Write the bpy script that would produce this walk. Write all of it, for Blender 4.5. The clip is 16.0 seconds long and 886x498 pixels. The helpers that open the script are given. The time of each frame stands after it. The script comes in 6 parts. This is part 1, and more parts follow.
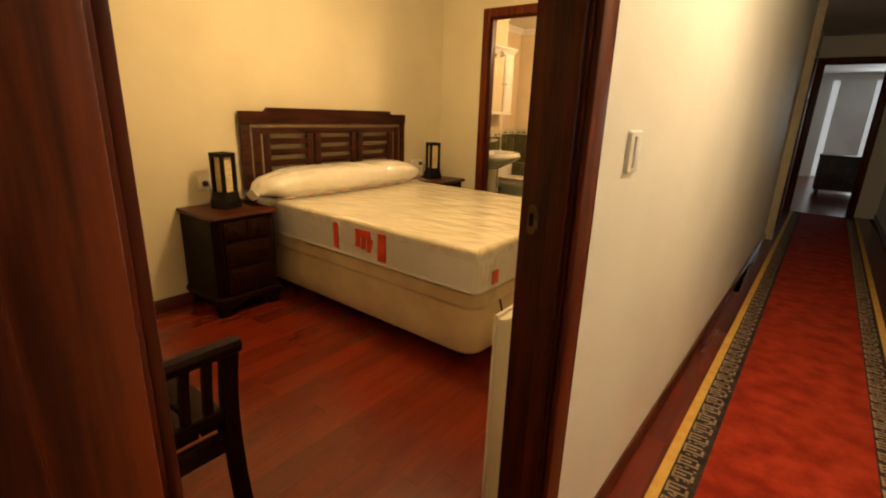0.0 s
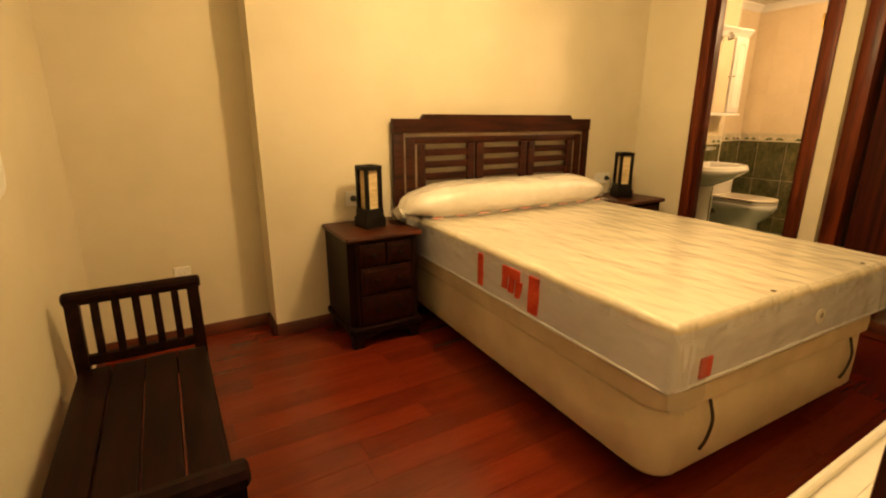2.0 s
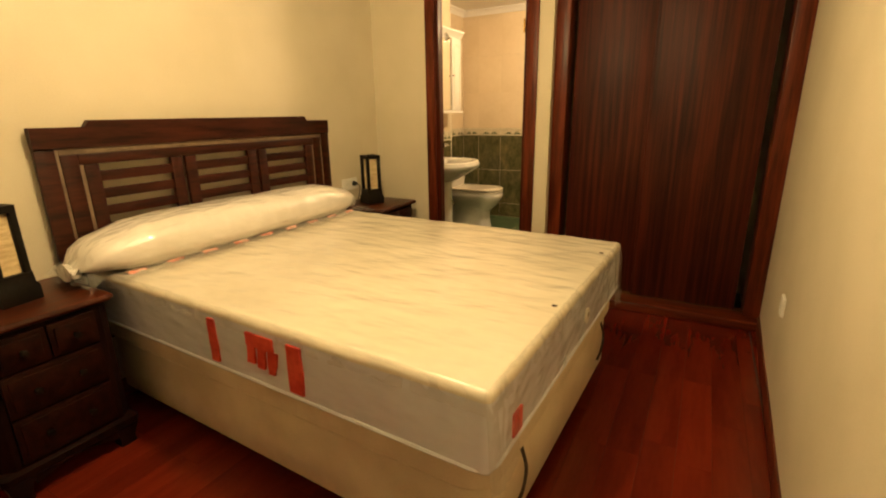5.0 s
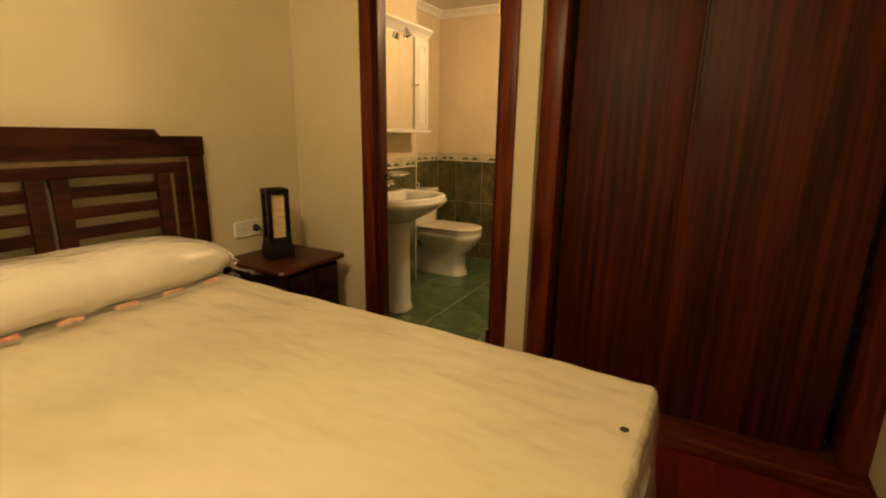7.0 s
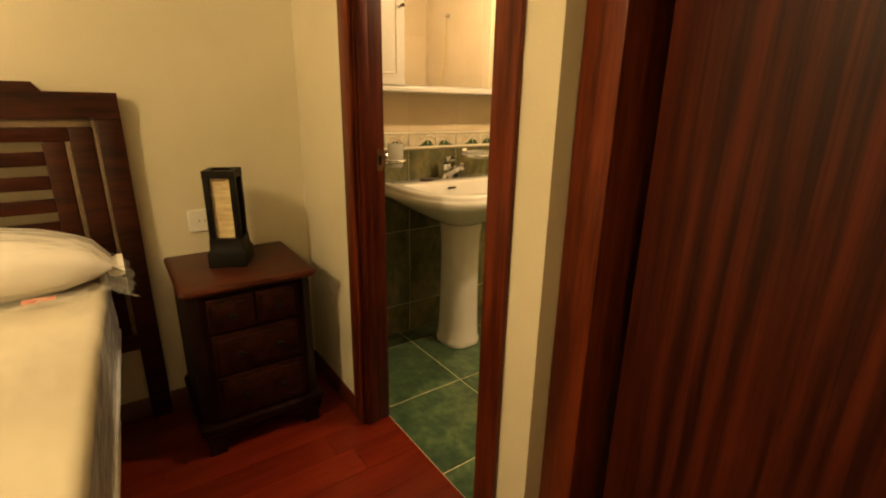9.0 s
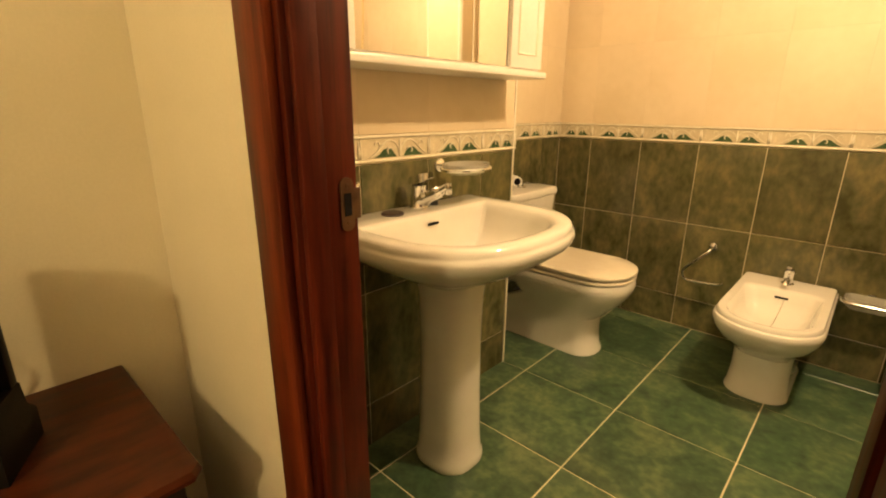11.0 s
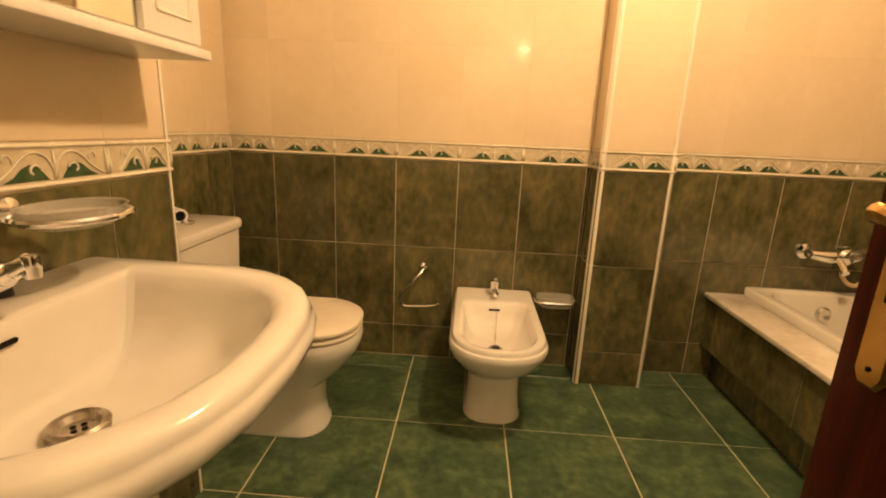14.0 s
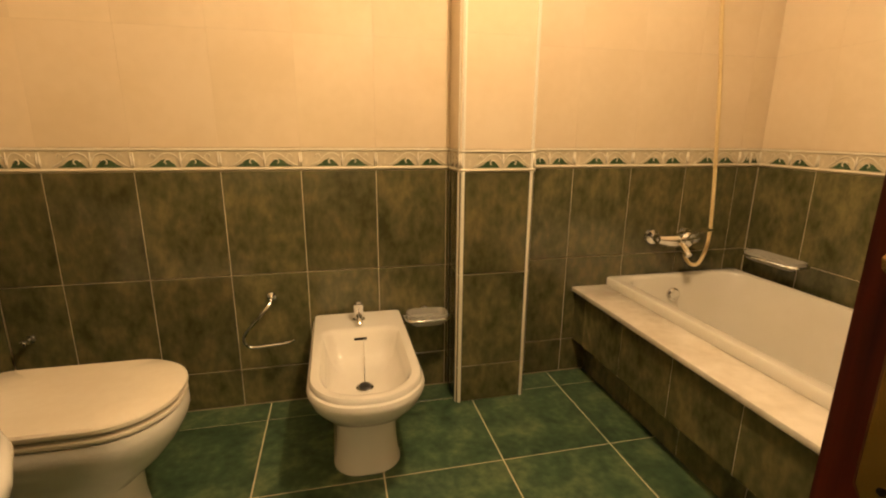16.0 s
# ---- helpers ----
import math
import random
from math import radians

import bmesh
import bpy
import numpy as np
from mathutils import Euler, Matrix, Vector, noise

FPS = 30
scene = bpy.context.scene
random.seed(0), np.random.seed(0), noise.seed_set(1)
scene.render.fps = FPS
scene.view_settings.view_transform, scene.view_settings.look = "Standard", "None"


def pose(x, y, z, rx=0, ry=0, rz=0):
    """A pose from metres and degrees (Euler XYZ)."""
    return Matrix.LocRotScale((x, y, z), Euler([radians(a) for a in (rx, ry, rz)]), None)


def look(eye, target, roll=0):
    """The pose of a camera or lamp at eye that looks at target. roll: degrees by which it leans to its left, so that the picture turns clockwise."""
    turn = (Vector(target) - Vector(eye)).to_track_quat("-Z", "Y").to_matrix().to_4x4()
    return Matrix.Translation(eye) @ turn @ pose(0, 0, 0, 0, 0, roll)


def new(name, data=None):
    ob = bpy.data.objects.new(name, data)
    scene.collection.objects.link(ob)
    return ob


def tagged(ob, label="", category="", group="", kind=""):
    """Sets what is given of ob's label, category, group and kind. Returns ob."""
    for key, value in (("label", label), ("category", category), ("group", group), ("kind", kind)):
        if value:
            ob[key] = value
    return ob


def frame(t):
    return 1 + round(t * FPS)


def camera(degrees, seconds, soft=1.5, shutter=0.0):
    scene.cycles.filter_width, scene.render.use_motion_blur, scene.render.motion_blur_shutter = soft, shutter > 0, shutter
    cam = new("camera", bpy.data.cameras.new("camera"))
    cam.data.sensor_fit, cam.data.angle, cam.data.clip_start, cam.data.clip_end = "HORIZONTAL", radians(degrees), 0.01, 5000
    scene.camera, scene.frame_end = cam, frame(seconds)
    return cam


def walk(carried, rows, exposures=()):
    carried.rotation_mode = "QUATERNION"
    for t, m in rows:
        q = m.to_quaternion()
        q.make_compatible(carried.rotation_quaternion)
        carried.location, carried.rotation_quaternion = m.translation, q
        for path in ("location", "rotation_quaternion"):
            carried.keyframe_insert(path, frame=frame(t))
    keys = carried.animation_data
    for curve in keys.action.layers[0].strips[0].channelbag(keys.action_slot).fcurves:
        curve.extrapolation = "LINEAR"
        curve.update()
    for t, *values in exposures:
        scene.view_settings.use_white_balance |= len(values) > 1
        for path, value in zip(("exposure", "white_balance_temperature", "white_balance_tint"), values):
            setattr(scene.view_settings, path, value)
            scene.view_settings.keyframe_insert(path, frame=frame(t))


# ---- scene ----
cam = camera(86.9, 16.0, 2.0)
EXPOSURES = [(0.0, -0.46, 6750, 5), (1.0, -0.40, 6800, 4), (2.0, -0.16, 6800, 5), (3.5, -0.21, 6200, 2), (5.2, -0.30, 5900, 0), (7.3, -0.86, 6450, 1),
             (8.2, -0.60, 6150, 0), (10.3, 0.23, 6000, -4), (11.5, 0.12, 6050, 3), (12.2, 0.12, 6350, 8), (13.0, -0.03, 6500, 10), (14.0, -0.20, 6300, 9), (14.6, -0.36, 6200, 8), (16.0, -0.31, 5950, 4)]
PATH = [
    (0, (0.157, 1.093, 1.231), (-0.981, 2.64, 0.67), 2.0),
    (0.5, (0.045, 1.28, 1.225), (-1.226, 2.703, 0.627), 0.7),
    (1, (-0.062, 1.465, 1.212), (-1.555, 2.66, 0.626), -0.6),
    (1.5, (-0.135, 1.581, 1.202), (-1.763, 2.586, 0.62), -0.6),
    (2, (-0.214, 1.64, 1.196), (-1.874, 2.618, 0.66), 0.1),
    (2.5, (-0.305, 1.708, 1.193), (-1.888, 2.801, 0.645), 1.0),
    (3, (-0.382, 1.765, 1.204), (-1.843, 3.01, 0.64), 1.1),
    (3.5, (-0.425, 1.806, 1.212), (-1.729, 3.207, 0.633), 1.5),
    (4, (-0.443, 1.835, 1.225), (-1.566, 3.385, 0.644), 1.4),
    (4.5, (-0.47, 1.872, 1.232), (-1.49, 3.492, 0.655), 0.3),
    (5, (-0.563, 1.984, 1.227), (-1.495, 3.664, 0.67), -0.9),
    (5.2, (-0.615, 2.048, 1.229), (-1.48, 3.769, 0.691), -1.9),
    (7.3, (-0.83, 3.301, 1.215), (-1.795, 4.987, 0.74), 2.2),
    (7.5, (-0.812, 3.458, 1.194), (-1.864, 5.083, 0.69), 2.7),
    (8, (-0.854, 3.757, 1.225), (-2.118, 5.21, 0.687), 1.9),
    (8.2, (-0.85, 3.9, 1.21), (-2.271, 5.206, 0.682), 0.6),
    (8.8, (-0.822, 4.262, 1.187), (-2.35, 5.410, 0.605), 0.8),
    (9.5, (-1.18, 4.495, 1.157), (-2.84, 5.455, 0.555), 1.6),
    (10.3, (-1.506, 4.662, 1.133), (-3.229, 5.471, 0.517), 2.1),
    (10.5, (-1.581, 4.683, 1.127), (-3.224, 5.642, 0.51), 1.6),
    (11, (-1.743, 4.704, 1.126), (-3.045, 6.109, 0.549), 0.4),
    (11.5, (-1.843, 4.762, 1.1), (-2.86, 6.393, 0.547), 1.6),
    (12, (-1.936, 4.851, 1.1), (-2.669, 6.628, 0.546), 1.9),
    (12.5, (-2.006, 4.930, 1.097), (-2.435, 6.798, 0.525), 2.9),
    (13, (-2.064, 4.985, 1.105), (-2.257, 6.897, 0.551), 2.1),
    (13.5, (-2.087, 5.047, 1.107), (-2.172, 6.977, 0.588), 3.2),
    (14, (-2.082, 5.152, 1.1), (-2.181, 7.088, 0.608), 2.5),
    (14.5, (-2.067, 5.284, 1.103), (-2.053, 7.224, 0.618), 2.4),
    (15, (-2.06, 5.364, 1.086), (-1.882, 7.302, 0.625), 2.1),
    (15.5, (-2.034, 5.424, 1.115), (-1.683, 7.329, 0.62), 1.5),
    (16, (-2.014, 5.412, 1.112), (-1.575, 7.302, 0.627), 0.5),
]
walk(cam, [(t, look(eye, target, roll)) for t, eye, target, roll in PATH], EXPOSURES)


# ---- world and lamps ----
world = bpy.data.worlds.new("world")
scene.world = world
world.use_nodes = True
sky = world.node_tree.nodes.new("ShaderNodeTexSky")
sky.sky_type, sky.sun_disc = "NISHITA", False
sky.sun_elevation, sky.sun_rotation = radians(35), radians(20)
world.node_tree.links.new(sky.outputs["Color"], world.node_tree.nodes["Background"].inputs["Color"])
world.node_tree.nodes["Background"].inputs["Strength"].default_value = 0.08


def lamp(name, place, watts, colour, radius):
    data = bpy.data.lights.new(name, "POINT")
    data.energy, data.color, data.shadow_soft_size = watts, colour, radius
    ob = new(name, data)
    ob.matrix_world = pose(*place)
    return ob


def panel_lamp(name, m, watts, colour, w, h):
    data = bpy.data.lights.new(name, "AREA")
    data.shape, data.size, data.size_y, data.energy, data.color = "RECTANGLE", w, h, watts, colour
    ob = new(name, data)
    ob.matrix_world = m
    return ob


WARM = (1.0, 0.64, 0.29)
lamp("bedroom_pendant_light", (-1.42, 3.02, 2.12), 90, WARM, 0.07)
lamp("bathroom_ceiling_light", (-1.50, 6.20, 2.26), 106, (1.0, 0.61, 0.30), 0.05)
lamp("corridor_lamp", (0.50, 2.75, 2.26), 60, (1.0, 0.74, 0.46), 0.10)
panel_lamp("living_window_light", look((1.9, 15.6, 1.5), (0.6, 11, 0.8)), 40, (0.86, 0.93, 1.0), 1.6, 1.6)


# ---- materials ----
def rgb(c):
    return (*c, 1.0) if len(c) == 3 else c


def surface(name, a, b, rough=0.5, metal=0.0, scale=6.0, stretch=(1, 1, 1), fine=60.0, bump=0.1, rough_var=0.1, coat=0.0,
            spread=(0.35, 0.65), per_piece=0.0, spec=0.5, distance=0.004, detail=6.0, turn=0.0):
    """Two tones mixed by a broad noise, fine grain on top, bump and uneven gloss; per_piece varies the tone from object to object."""
    m = bpy.data.materials.new(name)
    m.use_nodes = True
    t = m.node_tree
    n, link = t.nodes, t.links.new
    p = n["Principled BSDF"]
    co = n.new("ShaderNodeTexCoord")
    shift = n.new("ShaderNodeVectorMath")
    shift.operation = "ADD"
    info = n.new("ShaderNodeObjectInfo")
    mul = n.new("ShaderNodeMath")
    mul.operation = "MULTIPLY"
    mul.inputs[1].default_value = 37.0 if per_piece else 0.0
    link(info.outputs["Random"], mul.inputs[0])
    mp = n.new("ShaderNodeMapping")
    mp.inputs["Scale"].default_value = stretch
    mp.inputs["Rotation"].default_value = (0, 0, radians(turn))
    link(co.outputs["Object"], shift.inputs[0])
    link(mul.outputs[0], shift.inputs[1])
    link(shift.outputs[0], mp.inputs["Vector"])
    broad = n.new("ShaderNodeTexNoise")
    broad.inputs["Scale"].default_value, broad.inputs["Detail"].default_value = scale, detail
    link(mp.outputs[0], broad.inputs["Vector"])
    grain = n.new("ShaderNodeTexNoise")
    grain.inputs["Scale"].default_value, grain.inputs["Detail"].default_value = fine, 3.0
    link(mp.outputs[0], grain.inputs["Vector"])
    mix_f = n.new("ShaderNodeMath")
    mix_f.operation = "MULTIPLY_ADD"
    mix_f.inputs[1].default_value = 0.35
    link(grain.outputs["Fac"], mix_f.inputs[0])
    sub = n.new("ShaderNodeMath")
    sub.operation = "SUBTRACT"
    sub.inputs[1].default_value = 0.175
    link(broad.outputs["Fac"], sub.inputs[0])
    link(sub.outputs[0], mix_f.inputs[2])
    ramp = n.new("ShaderNodeValToRGB")
    ramp.color_ramp.elements[0].position, ramp.color_ramp.elements[1].position = spread
    ramp.color_ramp.elements[0].color, ramp.color_ramp.elements[1].color = rgb(a), rgb(b)
    link(mix_f.outputs[0], ramp.inputs[0])
    colour = ramp.outputs[0]
    if per_piece:
        hsv = n.new("ShaderNodeHueSaturation")
        rng = n.new("ShaderNodeMapRange")
        rng.inputs["To Min"].default_value, rng.inputs["To Max"].default_value = 1 - per_piece, 1 + per_piece
        link(info.outputs["Random"], rng.inputs["Value"])
        link(rng.outputs[0], hsv.inputs["Value"])
        link(colour, hsv.inputs["Color"])
        colour = hsv.outputs[0]
    link(colour, p.inputs["Base Color"])
    rr = n.new("ShaderNodeMapRange")
    rr.inputs["To Min"].default_value, rr.inputs["To Max"].default_value = max(0.02, rough - rough_var), min(1.0, rough + rough_var)
    link(broad.outputs["Fac"], rr.inputs["Value"])
    link(rr.outputs[0], p.inputs["Roughness"])
    p.inputs["Metallic"].default_value = metal
    p.inputs["Specular IOR Level"].default_value = spec
    p.inputs["Coat Weight"].default_value = coat
    p.inputs["Coat Roughness"].default_value = 0.08
    if bump:
        bp = n.new("ShaderNodeBump")
        bp.inputs["Strength"].default_value, bp.inputs["Distance"].default_value = bump, distance
        link(mix_f.outputs[0], bp.inputs["Height"])
        link(bp.outputs[0], p.inputs["Normal"])
    return m


def film(name, a, b, rough, turn, scale, stretch, depth, coat):
    """Cloth under loose clear plastic: sharp creases running one way, broad swells, a glossy film over all."""
    m = surface(name, a, b, rough, scale=2.0, fine=20, bump=0.0, coat=coat, spec=0.5)
    t = m.node_tree
    n, link = t.nodes, t.links.new
    p = n["Principled BSDF"]
    co = n.new("ShaderNodeTexCoord")
    mp = n.new("ShaderNodeMapping")
    mp.inputs["Scale"].default_value, mp.inputs["Rotation"].default_value = stretch, (0, 0, radians(turn))
    link(co.outputs["Object"], mp.inputs["Vector"])
    crease = n.new("ShaderNodeTexNoise")
    crease.noise_type = "RIDGED_MULTIFRACTAL"
    crease.inputs["Scale"].default_value, crease.inputs["Detail"].default_value = scale, 3.0
    crease.inputs["Distortion"].default_value = 0.5
    link(mp.outputs[0], crease.inputs["Vector"])
    swell = n.new("ShaderNodeTexNoise")
    swell.inputs["Scale"].default_value, swell.inputs["Detail"].default_value = scale * 0.8, 2.0
    link(mp.outputs[0], swell.inputs["Vector"])
    add = n.new("ShaderNodeMath")
    add.operation = "MULTIPLY_ADD"
    add.inputs[1].default_value = 0.28
    link(crease.outputs["Fac"], add.inputs[0])
    link(swell.outputs["Fac"], add.inputs[2])
    bp = n.new("ShaderNodeBump")
    bp.inputs["Strength"].default_value, bp.inputs["Distance"].default_value = 1.0, depth
    link(add.outputs[0], bp.inputs["Height"])
    under = n.new("ShaderNodeBump")
    under.inputs["Strength"].default_value, under.inputs["Distance"].default_value = 1.0, depth * 0.22
    link(add.outputs[0], under.inputs["Height"])
    link(under.outputs[0], p.inputs["Normal"])
    link(bp.outputs[0], p.inputs["Coat Normal"])
    p.inputs["Coat Roughness"].default_value = 0.13
    return m


def marbled(name, dark, mid, light, rough, scale, spec=0.5, coat=0.0, per_piece=0.08, stretch=(1, 1, 1)):
    """Glazed tile with clouds of three tones and fine pale flecks, different on each piece."""
    m = bpy.data.materials.new(name)
    m.use_nodes = True
    t = m.node_tree
    n, link = t.nodes, t.links.new
    p = n["Principled BSDF"]
    co, info = n.new("ShaderNodeTexCoord"), n.new("ShaderNodeObjectInfo")
    far = n.new("ShaderNodeMath")
    far.operation = "MULTIPLY"
    far.inputs[1].default_value = 23.0
    link(info.outputs["Random"], far.inputs[0])
    shift = n.new("ShaderNodeVectorMath")
    link(co.outputs["Object"], shift.inputs[0])
    link(far.outputs[0], shift.inputs[1])
    clouds, flecks = n.new("ShaderNodeTexNoise"), n.new("ShaderNodeTexNoise")
    clouds.inputs["Scale"].default_value, clouds.inputs["Detail"].default_value = scale, 4.0
    clouds.inputs["Distortion"].default_value = 0.6
    flecks.inputs["Scale"].default_value, flecks.inputs["Detail"].default_value = scale * 4.5, 3.0
    both = n.new("ShaderNodeMix")
    both.data_type = "FLOAT"
    both.inputs["Factor"].default_value = 0.38
    drawn = n.new("ShaderNodeMapping")
    drawn.inputs["Scale"].default_value = stretch
    link(shift.outputs[0], drawn.inputs["Vector"])
    for tex, k in ((clouds, 2), (flecks, 3)):
        link(drawn.outputs[0], tex.inputs["Vector"])
        link(tex.outputs["Fac"], both.inputs[k])
    ramp = n.new("ShaderNodeValToRGB")
    ramp.color_ramp.elements[0].position, ramp.color_ramp.elements[1].position = 0.34, 0.68
    ramp.color_ramp.elements[0].color, ramp.color_ramp.elements[1].color = rgb(dark), rgb(light)
    ramp.color_ramp.elements.new(0.5).color = rgb(mid)
    link(both.outputs[0], ramp.inputs[0])
    hsv, rng = n.new("ShaderNodeHueSaturation"), n.new("ShaderNodeMapRange")
    rng.inputs["To Min"].default_value, rng.inputs["To Max"].default_value = 1 - per_piece, 1 + per_piece
    link(info.outputs["Random"], rng.inputs["Value"])
    link(rng.outputs[0], hsv.inputs["Value"])
    link(ramp.outputs[0], hsv.inputs["Color"])
    link(hsv.outputs[0], p.inputs["Base Color"])
    p.inputs["Roughness"].default_value, p.inputs["Specular IOR Level"].default_value = rough, spec
    p.inputs["Coat Weight"].default_value, p.inputs["Coat Roughness"].default_value = coat, 0.1
    return m


def clear_film(name, tint, alpha):
    """Thin loose clear plastic, seen mostly by its gloss."""
    m = bpy.data.materials.new(name)
    m.use_nodes = True
    t = m.node_tree
    p = t.nodes["Principled BSDF"]
    p.inputs["Base Color"].default_value, p.inputs["Alpha"].default_value = rgb(tint), alpha
    p.inputs["Roughness"].default_value, p.inputs["Coat Weight"].default_value = 0.18, 0.6
    tex, bp = t.nodes.new("ShaderNodeTexNoise"), t.nodes.new("ShaderNodeBump")
    tex.inputs["Scale"].default_value, tex.inputs["Detail"].default_value = 18.0, 4.0
    bp.inputs["Strength"].default_value, bp.inputs["Distance"].default_value = 0.8, 0.01
    t.links.new(tex.outputs["Fac"], bp.inputs["Height"])
    t.links.new(bp.outputs[0], p.inputs["Normal"])
    return m


def glowing(name, colour, strength):
    m = bpy.data.materials.new(name)
    m.use_nodes = True
    p = m.node_tree.nodes["Principled BSDF"]
    p.inputs["Base Color"].default_value = rgb(colour)
    p.inputs["Emission Color"].default_value = rgb(colour)
    p.inputs["Emission Strength"].default_value = strength
    return m


PAINT = surface("cream_wall_paint", (0.63, 0.575, 0.43), (0.69, 0.63, 0.485), 0.62, scale=2.2, fine=180, bump=0.06, spec=0.3, distance=0.002)
PAINT_HALL = surface("white_hall_paint", (0.76, 0.74, 0.68), (0.82, 0.80, 0.74), 0.6, scale=2.0, fine=180, bump=0.06, spec=0.3, distance=0.002)
CEILING = surface("white_ceiling_paint", (0.78, 0.77, 0.73), (0.84, 0.83, 0.80), 0.75, scale=2.5, fine=200, bump=0.04)
MAHOGANY = surface("mahogany_veneer", (0.024, 0.0032, 0.0012), (0.078, 0.0115, 0.0034), 0.42, scale=5.0, stretch=(9, 9, 0.6), fine=22, bump=0.04, distance=0.002, spec=0.16)
MAHOGANY_TRIM = surface("mahogany_trim", (0.052, 0.0082, 0.0028), (0.145, 0.028, 0.008), 0.36, scale=4.0, stretch=(10, 10, 0.6), fine=20, bump=0.05, distance=0.002, spec=0.2)
SILL_WOOD = surface("mahogany_sill", (0.052, 0.0082, 0.0028), (0.130, 0.025, 0.0072), 0.36, scale=4.0, stretch=(0.6, 10, 10), fine=20, bump=0.04, distance=0.002, spec=0.2)
WARDROBE_WOOD = surface("striped_mahogany_veneer", (0.019, 0.0027, 0.0010), (0.074, 0.0112, 0.0034), 0.50, scale=3.4, stretch=(13, 13, 0.35), fine=16, bump=0.03, rough_var=0.05, spread=(0.36, 0.66), distance=0.002, spec=0.22)
BASEBOARD = surface("mahogany_baseboard", (0.060, 0.010, 0.004), (0.12, 0.024, 0.008), 0.36, scale=4.0, stretch=(1, 1, 8), fine=20, bump=0.05, coat=0.15, distance=0.002)
PLANK = surface("red_wood_plank", (0.104, 0.0098, 0.0031), (0.140, 0.0152, 0.0044), 0.24, scale=3.0, stretch=(5, 0.7, 1), fine=16, bump=0.002, rough_var=0.03, per_piece=0.17, distance=0.0012, spec=0.4)
PLANK_GAP = surface("floor_underlay", (0.02, 0.006, 0.004), (0.04, 0.01, 0.006), 0.7)
# Nightstand stain with light put in: drawers and carcass darkened, top left brighter.
STAND_FRONT = surface("shaded_dark_stained_wood", (0.007, 0.0015, 0.0007), (0.022, 0.0045, 0.0016), 0.42, scale=4.0, stretch=(2, 9, 9), fine=18, bump=0.06, distance=0.002, spec=0.16)
STAND_SHADED = surface("shaded_near_black_wood", (0.004, 0.0011, 0.0006), (0.012, 0.0028, 0.0012), 0.45, scale=4.0, stretch=(9, 9, 1.5), fine=18, bump=0.06, distance=0.002, spec=0.12)
STAND_TOP_LIT = surface("lit_polished_red_brown_wood", (0.030, 0.0058, 0.0019), (0.066, 0.0135, 0.0042), 0.36, scale=4.0, stretch=(9, 1.6, 9), fine=18, bump=0.05, distance=0.002, spec=0.3)
BENCH_WOOD = surface("black_brown_wood", (0.005, 0.0018, 0.0014), (0.016, 0.0045, 0.003), 0.5, scale=4.0, stretch=(1, 10, 10), fine=20, bump=0.06, distance=0.002, spec=0.08)
HEAD_WOOD = surface("dark_headboard_wood", (0.014, 0.0032, 0.0012), (0.046, 0.0095, 0.0034), 0.45, scale=4.0, stretch=(9, 1, 9), fine=18, bump=0.06, distance=0.002, spec=0.2)
# Tone of the dimly lit wall behind the headboard, painted on gap fillers.
GAP_WALL = surface("wall_tone_in_gap", (0.11, 0.075, 0.045), (0.19, 0.13, 0.08), 0.5, scale=8, fine=40, bump=0.05)
BLACK_WOOD = surface("black_lamp_wood", (0.0035, 0.0027, 0.0022), (0.009, 0.0065, 0.005), 0.45, scale=8, fine=60, bump=0.08, spec=0.16)
PAPER = surface("woven_paper_shade", (0.55, 0.42, 0.22), (0.75, 0.62, 0.36), 0.7, scale=20, stretch=(1, 1, 4), fine=140, bump=0.4)
FABRIC = surface("beige_divan_fabric", (0.58, 0.48, 0.33), (0.70, 0.60, 0.43), 0.85, scale=5, fine=320, bump=0.25, spec=0.2, distance=0.002)
MATTRESS = film("cream_quilted_mattress", (0.71, 0.66, 0.53), (0.77, 0.72, 0.60), 0.33, 32, 4.0, (1.3, 3.6, 2.0), 0.017, 0.85)
MATTRESS_SIDE = film("white_mattress_side", (0.64, 0.66, 0.74), (0.72, 0.74, 0.82), 0.33, 0, 4.5, (1.5, 1.5, 3.5), 0.018, 1.0)
PLASTIC_BAG = film("clear_plastic_over_pillow", (0.72, 0.69, 0.63), (0.83, 0.80, 0.75), 0.34, 0, 6.0, (4.0, 1.3, 3.0), 0.028, 0.9)
RED_INK = surface("red_print", (0.50, 0.03, 0.02), (0.72, 0.10, 0.05), 0.4, scale=14, fine=50, bump=0.05)
STRAP = surface("dark_fabric_strap", (0.03, 0.02, 0.015), (0.06, 0.04, 0.03), 0.8)
WHITE_METAL = surface("white_enamel_metal", (0.76, 0.74, 0.68), (0.82, 0.80, 0.75), 0.32, scale=4, fine=80, bump=0.03, coat=0.2)
# Near-black for the shade inside openings; the handle's screws share it.
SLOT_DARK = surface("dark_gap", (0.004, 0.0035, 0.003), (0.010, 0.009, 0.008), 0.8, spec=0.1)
WHITE_PLASTIC = surface("white_plastic", (0.76, 0.75, 0.70), (0.84, 0.83, 0.79), 0.35, scale=8, fine=80, bump=0.02)
BLACK_PLASTIC = surface("black_plastic", (0.012, 0.012, 0.012), (0.03, 0.03, 0.03), 0.45, scale=8, fine=80, bump=0.03)
CERAMIC = surface("white_glazed_ceramic", (0.69, 0.67, 0.61), (0.75, 0.73, 0.67), 0.11, scale=2, fine=14, bump=0.006, rough_var=0.03, coat=0.3, spec=0.5)
